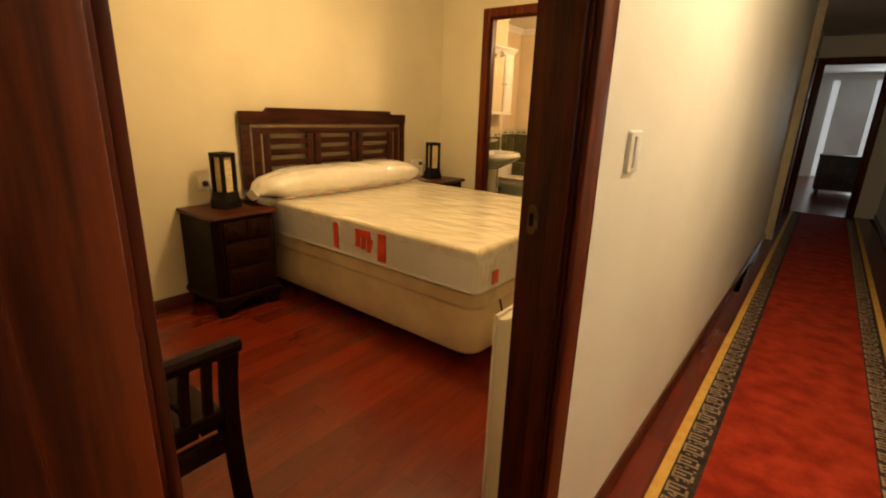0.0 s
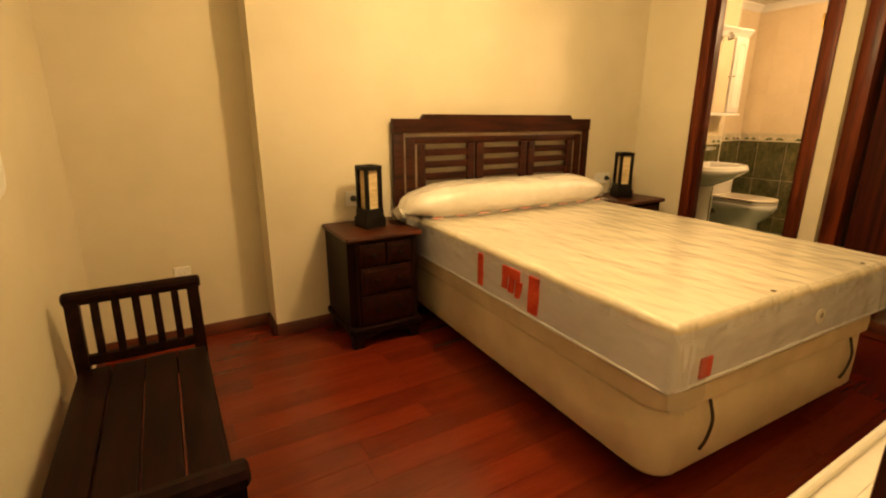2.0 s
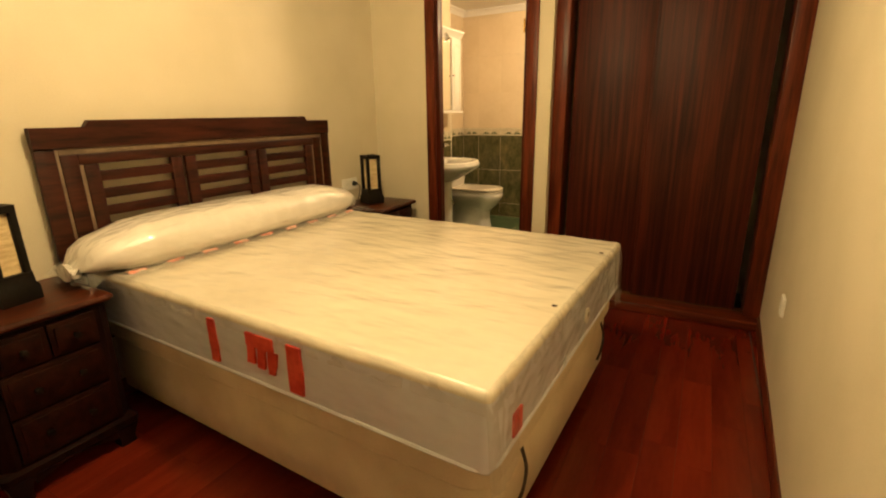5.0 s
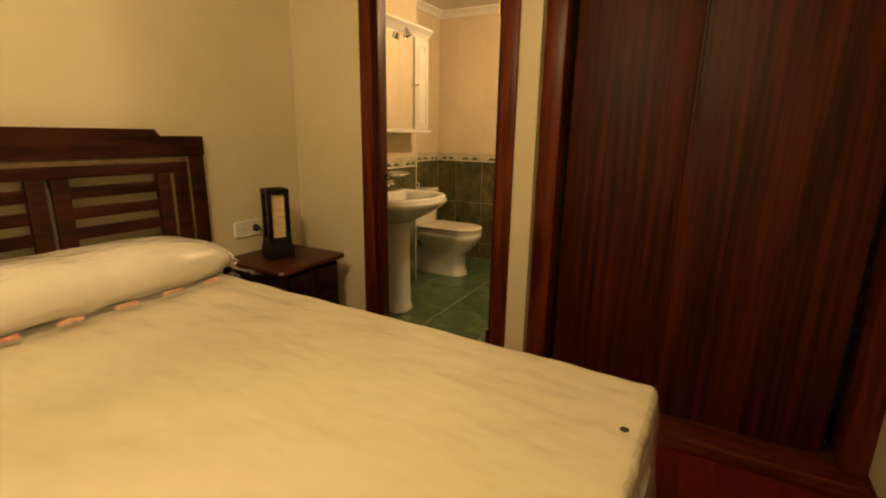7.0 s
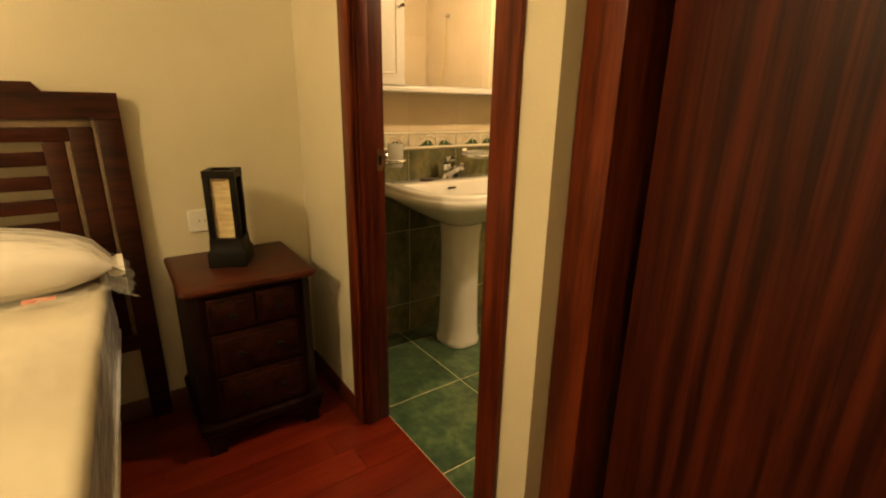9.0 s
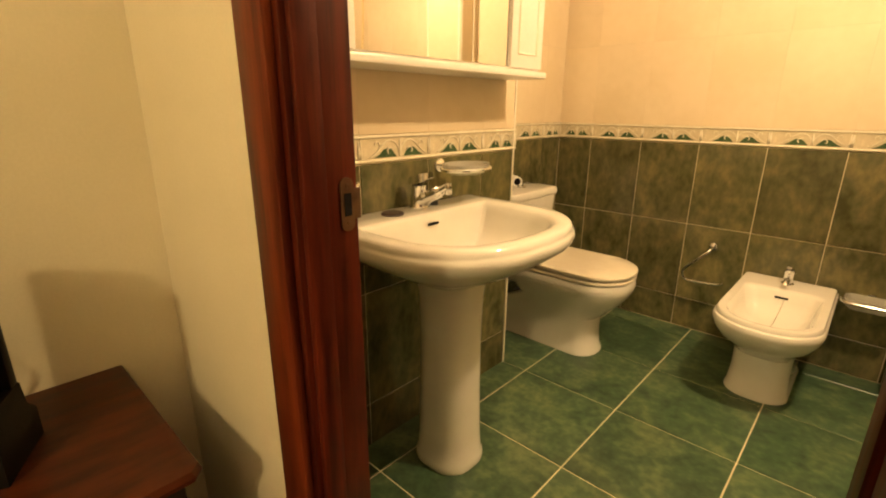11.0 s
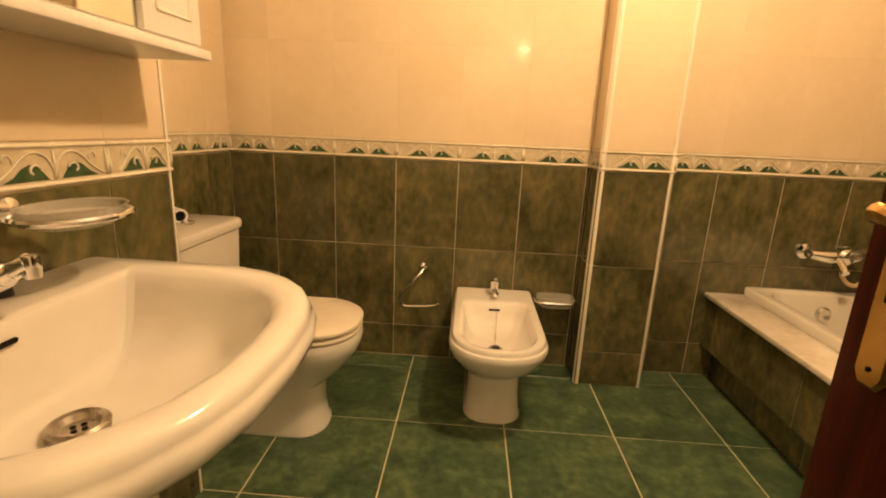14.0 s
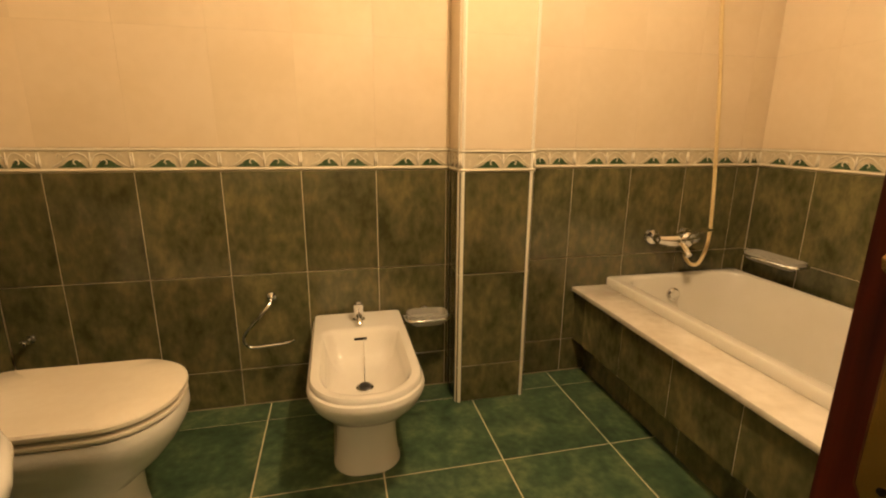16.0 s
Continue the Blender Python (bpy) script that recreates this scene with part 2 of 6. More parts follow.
SEAT = surface("cream_toilet_lid", (0.72, 0.66, 0.54), (0.78, 0.73, 0.61), 0.25, scale=3, fine=40, bump=0.02, coat=0.2)
ENAMEL = surface("white_bath_enamel", (0.76, 0.74, 0.66), (0.82, 0.80, 0.73), 0.15, scale=2, fine=14, bump=0.01, rough_var=0.04, coat=0.3)
CHROME = surface("chrome", (0.75, 0.75, 0.75), (0.85, 0.85, 0.85), 0.12, 1.0, scale=6, fine=60, bump=0.02, rough_var=0.06)
BRASS = surface("polished_brass", (0.56, 0.34, 0.09), (0.74, 0.48, 0.16), 0.22, 1.0, scale=8, fine=60, bump=0.04, rough_var=0.08)
DULL_BRASS = surface("dull_brass_plate", (0.055, 0.024, 0.008), (0.115, 0.056, 0.019), 0.5, 0.4, scale=12, fine=60, bump=0.06)
MIRROR = surface("mirror", (0.88, 0.89, 0.88), (0.9, 0.91, 0.9), 0.02, 1.0, scale=2, fine=4, bump=0.0, rough_var=0.005)
GREEN_TILE = marbled("green_marbled_wall_tile", (0.048, 0.050, 0.021), (0.103, 0.099, 0.043), (0.195, 0.165, 0.069), 0.16, 7.0, 0.5, 0.1, 0.13, (1.2, 0.7, 1))
FLOOR_TILE = marbled("green_marbled_floor_tile", (0.020, 0.042, 0.023), (0.050, 0.090, 0.046), (0.145, 0.180, 0.085), 0.28, 8.0, 0.4)
CREAM_TILE = surface("cream_glazed_tile", (0.69, 0.58, 0.40), (0.74, 0.63, 0.455), 0.09, scale=3, fine=26, bump=0.006, rough_var=0.02, per_piece=0.02, distance=0.002, spec=0.22)
BORDER = surface("cream_border_relief", (0.68, 0.63, 0.49), (0.76, 0.71, 0.57), 0.25, scale=9, fine=60, bump=0.03, coat=0.2)
BORDER_GREEN = surface("green_border_glaze", (0.035, 0.075, 0.034), (0.080, 0.125, 0.055), 0.2, scale=20, fine=80, bump=0.04, coat=0.3)
BORDER_RELIEF = surface("tan_border_ground", (0.54, 0.475, 0.33), (0.63, 0.56, 0.40), 0.25, scale=20, fine=80, bump=0.04, coat=0.3)
GROUT = surface("cream_grout", (0.60, 0.51, 0.34), (0.69, 0.60, 0.43), 0.8, scale=10, fine=120, bump=0.2)
WHITE_TRIM = surface("white_corner_trim", (0.76, 0.72, 0.60), (0.82, 0.79, 0.68), 0.35, scale=6, fine=50, bump=0.02)
MARBLE = surface("white_marble", (0.60, 0.55, 0.45), (0.78, 0.74, 0.65), 0.22, scale=5, fine=24, bump=0.02, coat=0.2, detail=10)
HOSE = surface("cream_rubber_hose", (0.66, 0.52, 0.26), (0.74, 0.60, 0.32), 0.4, scale=10, fine=80, bump=0.05)
RUG_RED = surface("red_runner_pile", (0.22, 0.017, 0.007), (0.37, 0.038, 0.015), 0.95, scale=9, fine=240, bump=0.6, spec=0.1, distance=0.006)
RUG_DARK = surface("navy_rug_border", (0.025, 0.018, 0.016), (0.06, 0.04, 0.035), 0.95, scale=20, fine=240, bump=0.6, spec=0.1)
RUG_CREAM = surface("beige_rug_motif", (0.26, 0.17, 0.10), (0.36, 0.27, 0.18), 0.95, scale=20, fine=240, bump=0.5, spec=0.1)
RUG_GOLD = surface("gold_rug_stripe", (0.62, 0.34, 0.07), (0.72, 0.43, 0.11), 0.9, scale=20, fine=240, bump=0.5, spec=0.1)
DARK_CLOTH = surface("dark_brown_leather", (0.02, 0.012, 0.010), (0.05, 0.03, 0.025), 0.5, scale=6, fine=80, bump=0.2)
WINDOW_GLOW = glowing("daylit_curtain", (0.92, 0.95, 1.0), 0.45)
PINK_INK = surface("faded_red_print", (0.62, 0.22, 0.15), (0.72, 0.42, 0.32), 0.4, scale=14, fine=50, bump=0.05)
LOOSE_FILM = clear_film("loose_clear_plastic", (0.95, 0.93, 0.88), 0.16)
WORN_CHROME = surface("worn_chrome", (0.30, 0.27, 0.22), (0.48, 0.44, 0.38), 0.3, 0.9, scale=20, fine=80, bump=0.05)


# ---- mesh helpers ----
def bm_new():
    return bmesh.new()


def box(bm, x0, y0, z0, x1, y1, z1, bevel=0.0, segments=2, mat=0):
    """A box between two corners, its edges rounded by bevel, added to bm."""
    made = bmesh.ops.create_cube(bm, size=1.0)["verts"]
    for v in made:
        v.co = Vector((x0 + (v.co.x + 0.5) * (x1 - x0), y0 + (v.co.y + 0.5) * (y1 - y0), z0 + (v.co.z + 0.5) * (z1 - z0)))
    faces = {f for v in made for f in v.link_faces}
    for f in faces:
        f.material_index = mat
    if bevel:
        bmesh.ops.bevel(bm, geom=list({e for v in made for e in v.link_edges}), offset=bevel, segments=segments, affect="EDGES", profile=0.5)
    return bm


def prism(bm, outline, z0, z1, mat=0):
    """An upright prism over an outline of (x, y) points."""
    low = [bm.verts.new((x, y, z0)) for x, y in outline]
    high = [bm.verts.new((x, y, z1)) for x, y in outline]
    n = len(outline)
    made = [bm.faces.new(list(reversed(low))), bm.faces.new(high)]
    made += [bm.faces.new((low[i], low[(i + 1) % n], high[(i + 1) % n], high[i])) for i in range(n)]
    for f in made:
        f.material_index = mat
    bmesh.ops.recalc_face_normals(bm, faces=made)
    return bm


def loft(bm, rings, close=True, caps=(True, True), mat=0):
    """Skin a list of rings of points, each ring a closed loop of the same length."""
    rows = [[bm.verts.new(p) for p in ring] for ring in rings]
    n = len(rows[0])
    made = []
    for a, b in zip(rows, rows[1:]):
        for i in range(n if close else n - 1):
            made.append(bm.faces.new((a[i], a[(i + 1) % n], b[(i + 1) % n], b[i])))
    if caps[0]:
        made.append(bm.faces.new(list(reversed(rows[0]))))
    if caps[1]:
        made.append(bm.faces.new(rows[-1]))
    for f in made:
        f.material_index, f.smooth = mat, True
    bmesh.ops.recalc_face_normals(bm, faces=made)
    return bm


def lathe(bm, profile, centre=(0, 0, 0), axis="Z", n=20, mat=0):
    """Turn a profile of (radius, height) about an axis through centre."""
    rings = []
    for r, h in profile:
        ring = []
        for i in range(n):
            a = 2 * math.pi * i / n
            u, v = max(r, 1e-4) * math.cos(a), max(r, 1e-4) * math.sin(a)
            p = {"Z": (u, v, h), "X": (h, u, v), "Y": (u, h, v)}[axis]
            ring.append(Vector(p) + Vector(centre))
        rings.append(ring)
    return loft(bm, rings, mat=mat)


def tube(bm, points, radius, n=8, mat=0):
    """A round tube along points; radius may be a list."""
    pts = [Vector(p) for p in points]
    rings, up = [], None
    for i, p in enumerate(pts):
        d = (pts[min(i + 1, len(pts) - 1)] - pts[max(i - 1, 0)]).normalized()
        if up is None:
            up = d.orthogonal().normalized()
        up = (up - d * up.dot(d)).normalized()
        side = d.cross(up)
        r = radius[i] if isinstance(radius, (list, tuple)) else radius
        rings.append([p + r * (math.cos(2 * math.pi * k / n) * up + math.sin(2 * math.pi * k / n) * side) for k in range(n)])
    return loft(bm, rings, mat=mat)


def curve_points(points, steps=8):
    """A smooth line through points."""
    p = [Vector(q) for q in points]
    p = [2 * p[0] - p[1]] + p + [2 * p[-1] - p[-2]]
    out = []
    for i in range(1, len(p) - 2):
        for k in range(steps):
            t = k / steps
            a, b, c, d = p[i - 1], p[i], p[i + 1], p[i + 2]
            out.append(0.5 * (2 * b + (c - a) * t + (2 * a - 5 * b + 4 * c - d) * t * t + (3 * b - a - 3 * c + d) * t ** 3))
    return out + [p[-2]]


def rounded(x0, y0, x1, y1, r, n=5):
    """The outline of a rectangle with rounded corners, as (x, y) points. r: one radius or four."""
    rs = r if isinstance(r, (tuple, list)) else (r,) * 4
    out = []
    for (cx, cy, a0), q in zip(((x1, y1, 0), (x0, y1, 90), (x0, y0, 180), (x1, y0, 270)), rs):
        sx, sy = (-1 if cx == x1 else 1), (-1 if cy == y1 else 1)
        for k in range(n + 1):
            a = radians(a0 + 90 * k / n)
            out.append((cx + sx * q + q * math.cos(a), cy + sy * q + q * math.sin(a)))
    return out


def smooth_all(bm, angle=35):
    for f in bm.faces:
        f.smooth = True
    for e in bm.edges:
        if len(e.link_faces) == 2 and e.calc_face_angle(0) > radians(angle):
            e.smooth = False
    return bm


def mesh_of(name, bm, mats):
    me = bpy.data.meshes.new(name)
    bm.to_mesh(me)
    bm.free()
    for m in mats if isinstance(mats, (list, tuple)) else [mats]:
        me.materials.append(m)
    return me


def part(name, bm, mats, parent, label="", at=None, smooth=True):
    """One mesh object under a thing or a part."""
    if smooth:
        smooth_all(bm)
    ob = new(name, mesh_of(name, bm, mats))
    ob.parent = parent
    if at is not None:
        ob.matrix_basis = at
    return tagged(ob, label)


def thing(name, at, label, category, group=""):
    ob = new(name)
    ob.empty_display_size = 0.1
    ob.matrix_basis = at
    return tagged(ob, label, category, group)


def solid(name, bm, mats, label, category, group="", at=None, kind=""):
    """A thing or a piece of the setting that is one mesh."""
    smooth_all(bm)
    ob = new(name, mesh_of(name, bm, mats))
    if at is not None:
        ob.matrix_basis = at
    return tagged(ob, label, category, group, kind)


def structure(name, bm, mats, label, category):
    return solid(name, bm, mats, label, category, kind="structure")


# ---- the setting ----
def hall(y):
    """x of the corridor's face of the long wall, which runs slightly askew."""
    return -0.165 + 0.036 * (y - 2.0)


THICK = 0.115
BED_CEIL, BATH_CEIL, HALL_CEIL = 2.42, 2.34, 2.40
DOOR_TOP = 2.05
DY0, DY1 = 4.995, 5.092
BATH_L, BATH_REC, BATH_FAR, STEP_Y = -2.85, -3.19, 7.285, 6.325
PIL_X0, PIL_X1, PIL_Y = -1.555, -1.256, 7.12
WARD_L, WARD_BACK = -1.53, 5.66


def bath_r(y):
    return hall(y) - 0.055


bm = bm_new()
prism(bm, [(-2.80, 2.07), (-2.80, 5.0), (-3.12, 5.0), (-3.12, 2.07)], 0, BED_CEIL)
structure("wall_headboard", bm, PAINT, "cream painted plaster wall behind the bed", "wall")
bm = bm_new()
prism(bm, [(-3.0, 1.13), (-3.0, 2.07), (-3.12, 2.07), (-3.12, 1.13)], 0, BED_CEIL)
structure("wall_recess", bm, PAINT, "cream painted wall set back beside the bed", "wall")
bm = bm_new()
prism(bm, [(-3.0, 1.13), (hall(1.2) - THICK, 1.13), (hall(1.2) - THICK, 1.235), (-3.0, 1.235)], 0, BED_CEIL)
structure("wall_bench", bm, PAINT, "cream painted wall behind the bench", "wall")


def hall_piece(name, y0, y1, z0, z1):
    """A piece of the long wall: cream towards the bedroom, whiter towards the corridor."""
    b = bm_new()
    prism(b, [(hall(y0) - THICK, y0), (hall(y0) - 0.05, y0), (hall(y1) - 0.05, y1), (hall(y1) - THICK, y1)], z0, z1)
    prism(b, [(hall(y0) - 0.05, y0), (hall(y0), y0), (hall(y1), y1), (hall(y1) - 0.05, y1)], z0, z1, mat=1)
    return structure(name, b, [PAINT, PAINT_HALL], "plaster wall between bedroom and corridor, cream and white paint", "wall")


hall_piece("wall_hall_1", -1.6, 1.182, 0, BED_CEIL)
hall_piece("wall_hall_2", 1.97, 5.2, 0, BED_CEIL)
hall_piece("wall_hall_3", 1.182, 1.97, DOOR_TOP + 0.03, BED_CEIL)
b = bm_new()
prism(b, [(hall(5.2) - 0.02, 5.2), (hall(5.2), 5.2), (hall(8.30), 8.30), (hall(8.30) - 0.02, 8.30)], 0, BED_CEIL)
structure("wall_hall_4", b, PAINT_HALL, "white painted corridor wall backing onto the bathroom", "wall")
b = bm_new()
prism(b, [(hall(9.15) - 0.083, 9.15), (hall(9.15), 9.15), (hall(9.8), 9.8), (hall(9.8) - 0.083, 9.8)], 0, BED_CEIL)
prism(b, [(hall(8.3) - 0.083, 8.3), (hall(8.3), 8.3), (hall(9.15), 9.15), (hall(9.15) - 0.083, 9.15)], 2.08, BED_CEIL)
structure("wall_hall_5", b, PAINT_HALL, "white painted corridor wall round a side door", "wall")

bm = bm_new()
box(bm, -3.12, DY0, 0, -2.294, DY1 - 0.003, BED_CEIL)
box(bm, -1.587, DY0, 0, -1.448, DY1 - 0.003, BED_CEIL)
box(bm, -2.294, DY0, DOOR_TOP + 0.03, -1.587, DY1 - 0.003, BED_CEIL)
structure("wall_bathroom_door", bm, PAINT, "cream painted wall with the bathroom doorway", "wall")
bm = bm_new()
box(bm, -1.448, 5.10, 2.36, hall(5.1) - THICK, 5.2, BED_CEIL)
structure("wall_over_wardrobe", bm, PAINT, "cream painted wall above the wardrobe", "wall")

# bathroom wall bodies, 3 mm behind the tile faces
walls_bath = {}
bm = bm_new()
box(bm, BATH_REC - 0.12, BATH_FAR + 0.003, -0.04, 0.10, BATH_FAR + 0.12, BED_CEIL)
walls_bath["far"] = structure("wall_bath_far", bm, GROUT, "bathroom wall, green tile below cream tile", "wall")
bm = bm_new()
box(bm, PIL_X0 + 0.003, PIL_Y + 0.003, -0.04, PIL_X1 - 0.003, BATH_FAR, BED_CEIL)
walls_bath["pillar"] = structure("wall_bath_pillar", bm, GROUT, "tiled pipe casing standing out from the bathroom wall", "wall")
bm = bm_new()
box(bm, BATH_REC - 0.12, STEP_Y, -0.04, BATH_REC - 0.003, BATH_FAR, BED_CEIL)
walls_bath["recess"] = structure("wall_bath_recess", bm, GROUT, "tiled wall behind the toilet", "wall")
bm = bm_new()
box(bm, BATH_REC - 0.12, DY1, -0.04, BATH_L - 0.003, STEP_Y - 0.003, BED_CEIL)
walls_bath["near"] = structure("wall_bath_basin", bm, GROUT, "tiled wall behind the washbasin", "wall")
bm = bm_new()
box(bm, BATH_L, DY1 - 0.0025, -0.04, -2.294, DY1 - 0.0015, BED_CEIL)
walls_bath["door"] = structure("wall_bath_inner", bm, GROUT, "tiled inner side of the doorway wall", "wall")
bm = bm_new()
box(bm, WARD_L + 0.003, DY1, -0.04, -1.48, WARD_BACK - 0.003, BED_CEIL)
box(bm, -1.48, 5.615, -0.04, bath_r(5.66) + 0.03, WARD_BACK - 0.003, BED_CEIL)
walls_bath["ward"] = structure("wall_bath_wardrobe", bm, GROUT, "tiled bathroom wall backing onto the wardrobe", "wall")
bm = bm_new()
prism(bm, [(bath_r(5.66) + 0.003, 5.66), (bath_r(5.66) + 0.03, 5.66), (bath_r(7.285) + 0.03, 7.285), (bath_r(7.285) + 0.003, 7.285)], -0.04, BED_CEIL)
walls_bath["right"] = structure("wall_bath_tub", bm, GROUT, "tiled wall along the bathtub", "wall")

# corridor and the room at its end
bm = bm_new()
prism(bm, [(hall(-1.6) + 1.06, -1.6), (hall(-1.6) + 1.16, -1.6), (hall(9.8) + 1.16, 9.8), (hall(9.8) + 1.06, 9.8)], 0, BED_CEIL)
structure("wall_corridor_far", bm, PAINT_HALL, "white painted corridor wall", "wall")
bm = bm_new()
box(bm, -0.4, -1.7, 0, 1.4, -1.6, BED_CEIL)
structure("wall_corridor_back", bm, PAINT_HALL, "white painted corridor end wall", "wall")
bm = bm_new()
box(bm, -1.6, 9.8, 0, 0.17, 9.9, BED_CEIL)
box(bm, 0.90, 9.8, 0, 3.0, 9.9, BED_CEIL)
box(bm, 0.17, 9.8, 2.08, 0.90, 9.9, BED_CEIL)
structure("wall_corridor_end", bm, PAINT_HALL, "white painted wall round the far doorway", "wall")
bm = bm_new()
box(bm, -1.7, 9.9, 0, -1.6, 16.0, BED_CEIL)
structure("wall_living_1", bm, PAINT_HALL, "white painted wall of the far room", "wall")
bm = bm_new()
box(bm, 3.0, 9.9, 0, 3.1, 16.0, BED_CEIL)
structure("wall_living_2", bm, PAINT_HALL, "white painted wall of the far room", "wall")
bm = bm_new()
box(bm, -1.7, 16.0, 0, 3.1, 16.1, BED_CEIL)
structure("wall_living_3", bm, PAINT_HALL, "white painted window wall of the far room", "wall")

# ceilings
bm = bm_new()
box(bm, -3.12, 1.13, BED_CEIL, 0.0, 5.7, BED_CEIL + 0.1)
structure("ceiling_bedroom", bm, CEILING, "white painted bedroom ceiling", "ceiling")
bm = bm_new()
prism(bm, [(BATH_REC, 6.32), (BATH_L, 6.32), (BATH_L, DY1), (WARD_L, DY1), (WARD_L, 5.66), (bath_r(5.66), 5.66), (bath_r(7.285), 7.285), (BATH_REC, 7.285)], BATH_CEIL, BATH_CEIL + 0.06)
structure("ceiling_bathroom", bm, CEILING, "white painted bathroom ceiling", "ceiling")
bm = bm_new()
prism(bm, [(hall(-1.6), -1.6), (hall(-1.6) + 1.3, -1.6), (hall(9.8) + 1.3, 9.8), (hall(9.8), 9.8)], HALL_CEIL, HALL_CEIL + 0.08)
box(bm, -1.7, 9.8, BED_CEIL, 3.1, 16.1, BED_CEIL + 0.1)
structure("ceiling_corridor", bm, CEILING, "white painted corridor ceiling", "ceiling")
bm = bm_new()
for a, b, n in (((BATH_REC, 7.285), (bath_r(7.285), 7.285), (0, -1)), ((BATH_L, DY1), (BATH_L, 6.325), (1, 0)), ((BATH_REC, 6.325), (BATH_REC, 7.285), (1, 0))):
    rings = []
    for p in (a, b):
        ring = [(p[0] + n[0] * d, p[1] + n[1] * d, BATH_CEIL - h) for d, h in ((0, 0.0), (0, 0.06), (0.012, 0.06), (0.02, 0.04), (0.045, 0.02), (0.06, 0.012), (0.06, 0.0))]
        rings.append(ring)
    loft(bm, rings)
structure("trim_bathroom_cornice", bm, CEILING, "white plaster cornice round the bathroom ceiling", "trim")

# floors: bodies under the planks and tiles
bm = bm_new()
box(bm, -3.3, -1.7, -0.16, 3.2, 16.2, -0.06)
structure("ground", bm, GROUT, "concrete slab under the floors", "ground")
bm = bm_new()
box(bm, -3.12, 1.13, -0.06, hall(5.2) - 0.05, DY1 - 0.001, -0.004)
floor_bed = structure("floor_bedroom", bm, PLANK_GAP, "glossy red-brown wooden plank floor", "floor")
bm = bm_new()
prism(bm, [(hall(-1.6) - 0.045, -1.6), (1.4, -1.6), (1.6, 9.85), (hall(9.85) - 0.045, 9.85)], -0.06, -0.004)
floor_hall = structure("floor_corridor", bm, PLANK_GAP, "glossy red-brown wooden corridor floor", "floor")
bm = bm_new()
box(bm, BATH_REC, DY1, -0.06, 0.1, BATH_FAR, -0.003)
floor_bath = structure("floor_bathroom", bm, GROUT, "green marbled floor tiles with cream joints", "floor")
bm = bm_new()
box(bm, -1.7, 9.85, -0.06, 3.1, 16.0, 0.0)
structure("floor_living", bm, PLANK, "glossy wooden floor of the far room", "floor")


# ---- skirting ----
def skirting(name, a, b, h=0.07, d=0.012):
    """A skirting board from a to b, the room on its left."""
    a, b = Vector((*a, 0)), Vector((*b, 0))
    u = (b - a).normalized()
    n = Vector((-u.y, u.x, 0))
    rings = [[p + n * q + Vector((0, 0, z)) for q, z in ((0, 0.0), (d, 0.0), (d, h - 0.012), (d * 0.5, h), (0, h))] for p in (a, b)]
    bmm = loft(bm_new(), rings)
    for f in bmm.faces:
        f.smooth = False
    return structure(name, bmm, BASEBOARD, "dark red mahogany skirting board", "baseboard")


skirting("baseboard_1", (-2.80, DY0), (-2.80, 2.07))
skirting("baseboard_2", (-2.80, 2.07), (-3.0, 2.07))
skirting("baseboard_3", (-3.0, 2.07), (-3.0, 1.235))
skirting("baseboard_4", (-3.0, 1.235), (hall(1.2) - THICK, 1.235))
skirting("baseboard_5", (hall(2.06) - THICK, 2.06), (hall(5.08) - THICK, 5.08))
skirting("baseboard_6", (-2.322, DY0), (-2.80, DY0))
skirting("baseboard_7", (-1.448, DY0), (-1.535, DY0))
skirting("baseboard_8", (hall(8.2), 8.2), (hall(2.06), 2.06))
skirting("baseboard_9", (hall(1.09), 1.09), (hall(-1.6), -1.6))
skirting("baseboard_10", (hall(-1.6) + 1.06, -1.6), (hall(9.8) + 1.06, 9.8))


# ---- door linings ----
def casing(name, origin, along, across, width, top, depth, label, w=0.08, both=True):
    """A doorway's lining and architraves. origin: floor corner on the first face; along: to the other jamb; across: into the wall."""
    o, u, v = Vector((*origin, 0)), Vector((*along, 0)).normalized(), Vector((*across, 0)).normalized()
    t = tagged(new(name), label, "door frame", kind="structure")

    def bar(nm, s0, s1, d0, d1, z0, z1, bev):
        bb = box(bm_new(), s0, d0, z0, s1, d1, z1, bev, 2)
        m = Matrix(((u.x, v.x, 0, o.x), (u.y, v.y, 0, o.y), (0, 0, 1, 0), (0, 0, 0, 1)))
        bmesh.ops.transform(bb, matrix=m, verts=bb.verts)
        bmesh.ops.recalc_face_normals(bb, faces=bb.faces)
        return part(nm, bb, MAHOGANY_TRIM if "arch" in nm else MAHOGANY, t)

    bar("jamb", -0.03, 0.0, 0.0, depth, 0, top + 0.03, 0.003)
    bar("jamb", width, width + 0.03, 0.0, depth, 0, top + 0.03, 0.003)
    bar("jamb", 0.0, width, 0.0, depth, top, top + 0.03, 0.003)
    bar("stop", 0.0, 0.012, 0.008, 0.043, 0, top, 0.003)
    bar("stop", width - 0.012, width, 0.008, 0.043, 0, top, 0.003)
    bar("stop", 0.012, width - 0.012, 0.008, 0.043, top - 0.012, top, 0.003)
    for d0, d1 in ((-0.016, 0.0), (depth, depth + 0.016))[:2 if both else 1]:
        bar("architrave", -w, -0.008, d0, d1, 0, top + w, 0.006)
        bar("architrave", width + 0.008, width + w, d0, d1, 0, top + w, 0.006)
        bar("architrave", -0.008, width + 0.008, d0, d1, top + 0.008, top + w, 0.006)
    return t


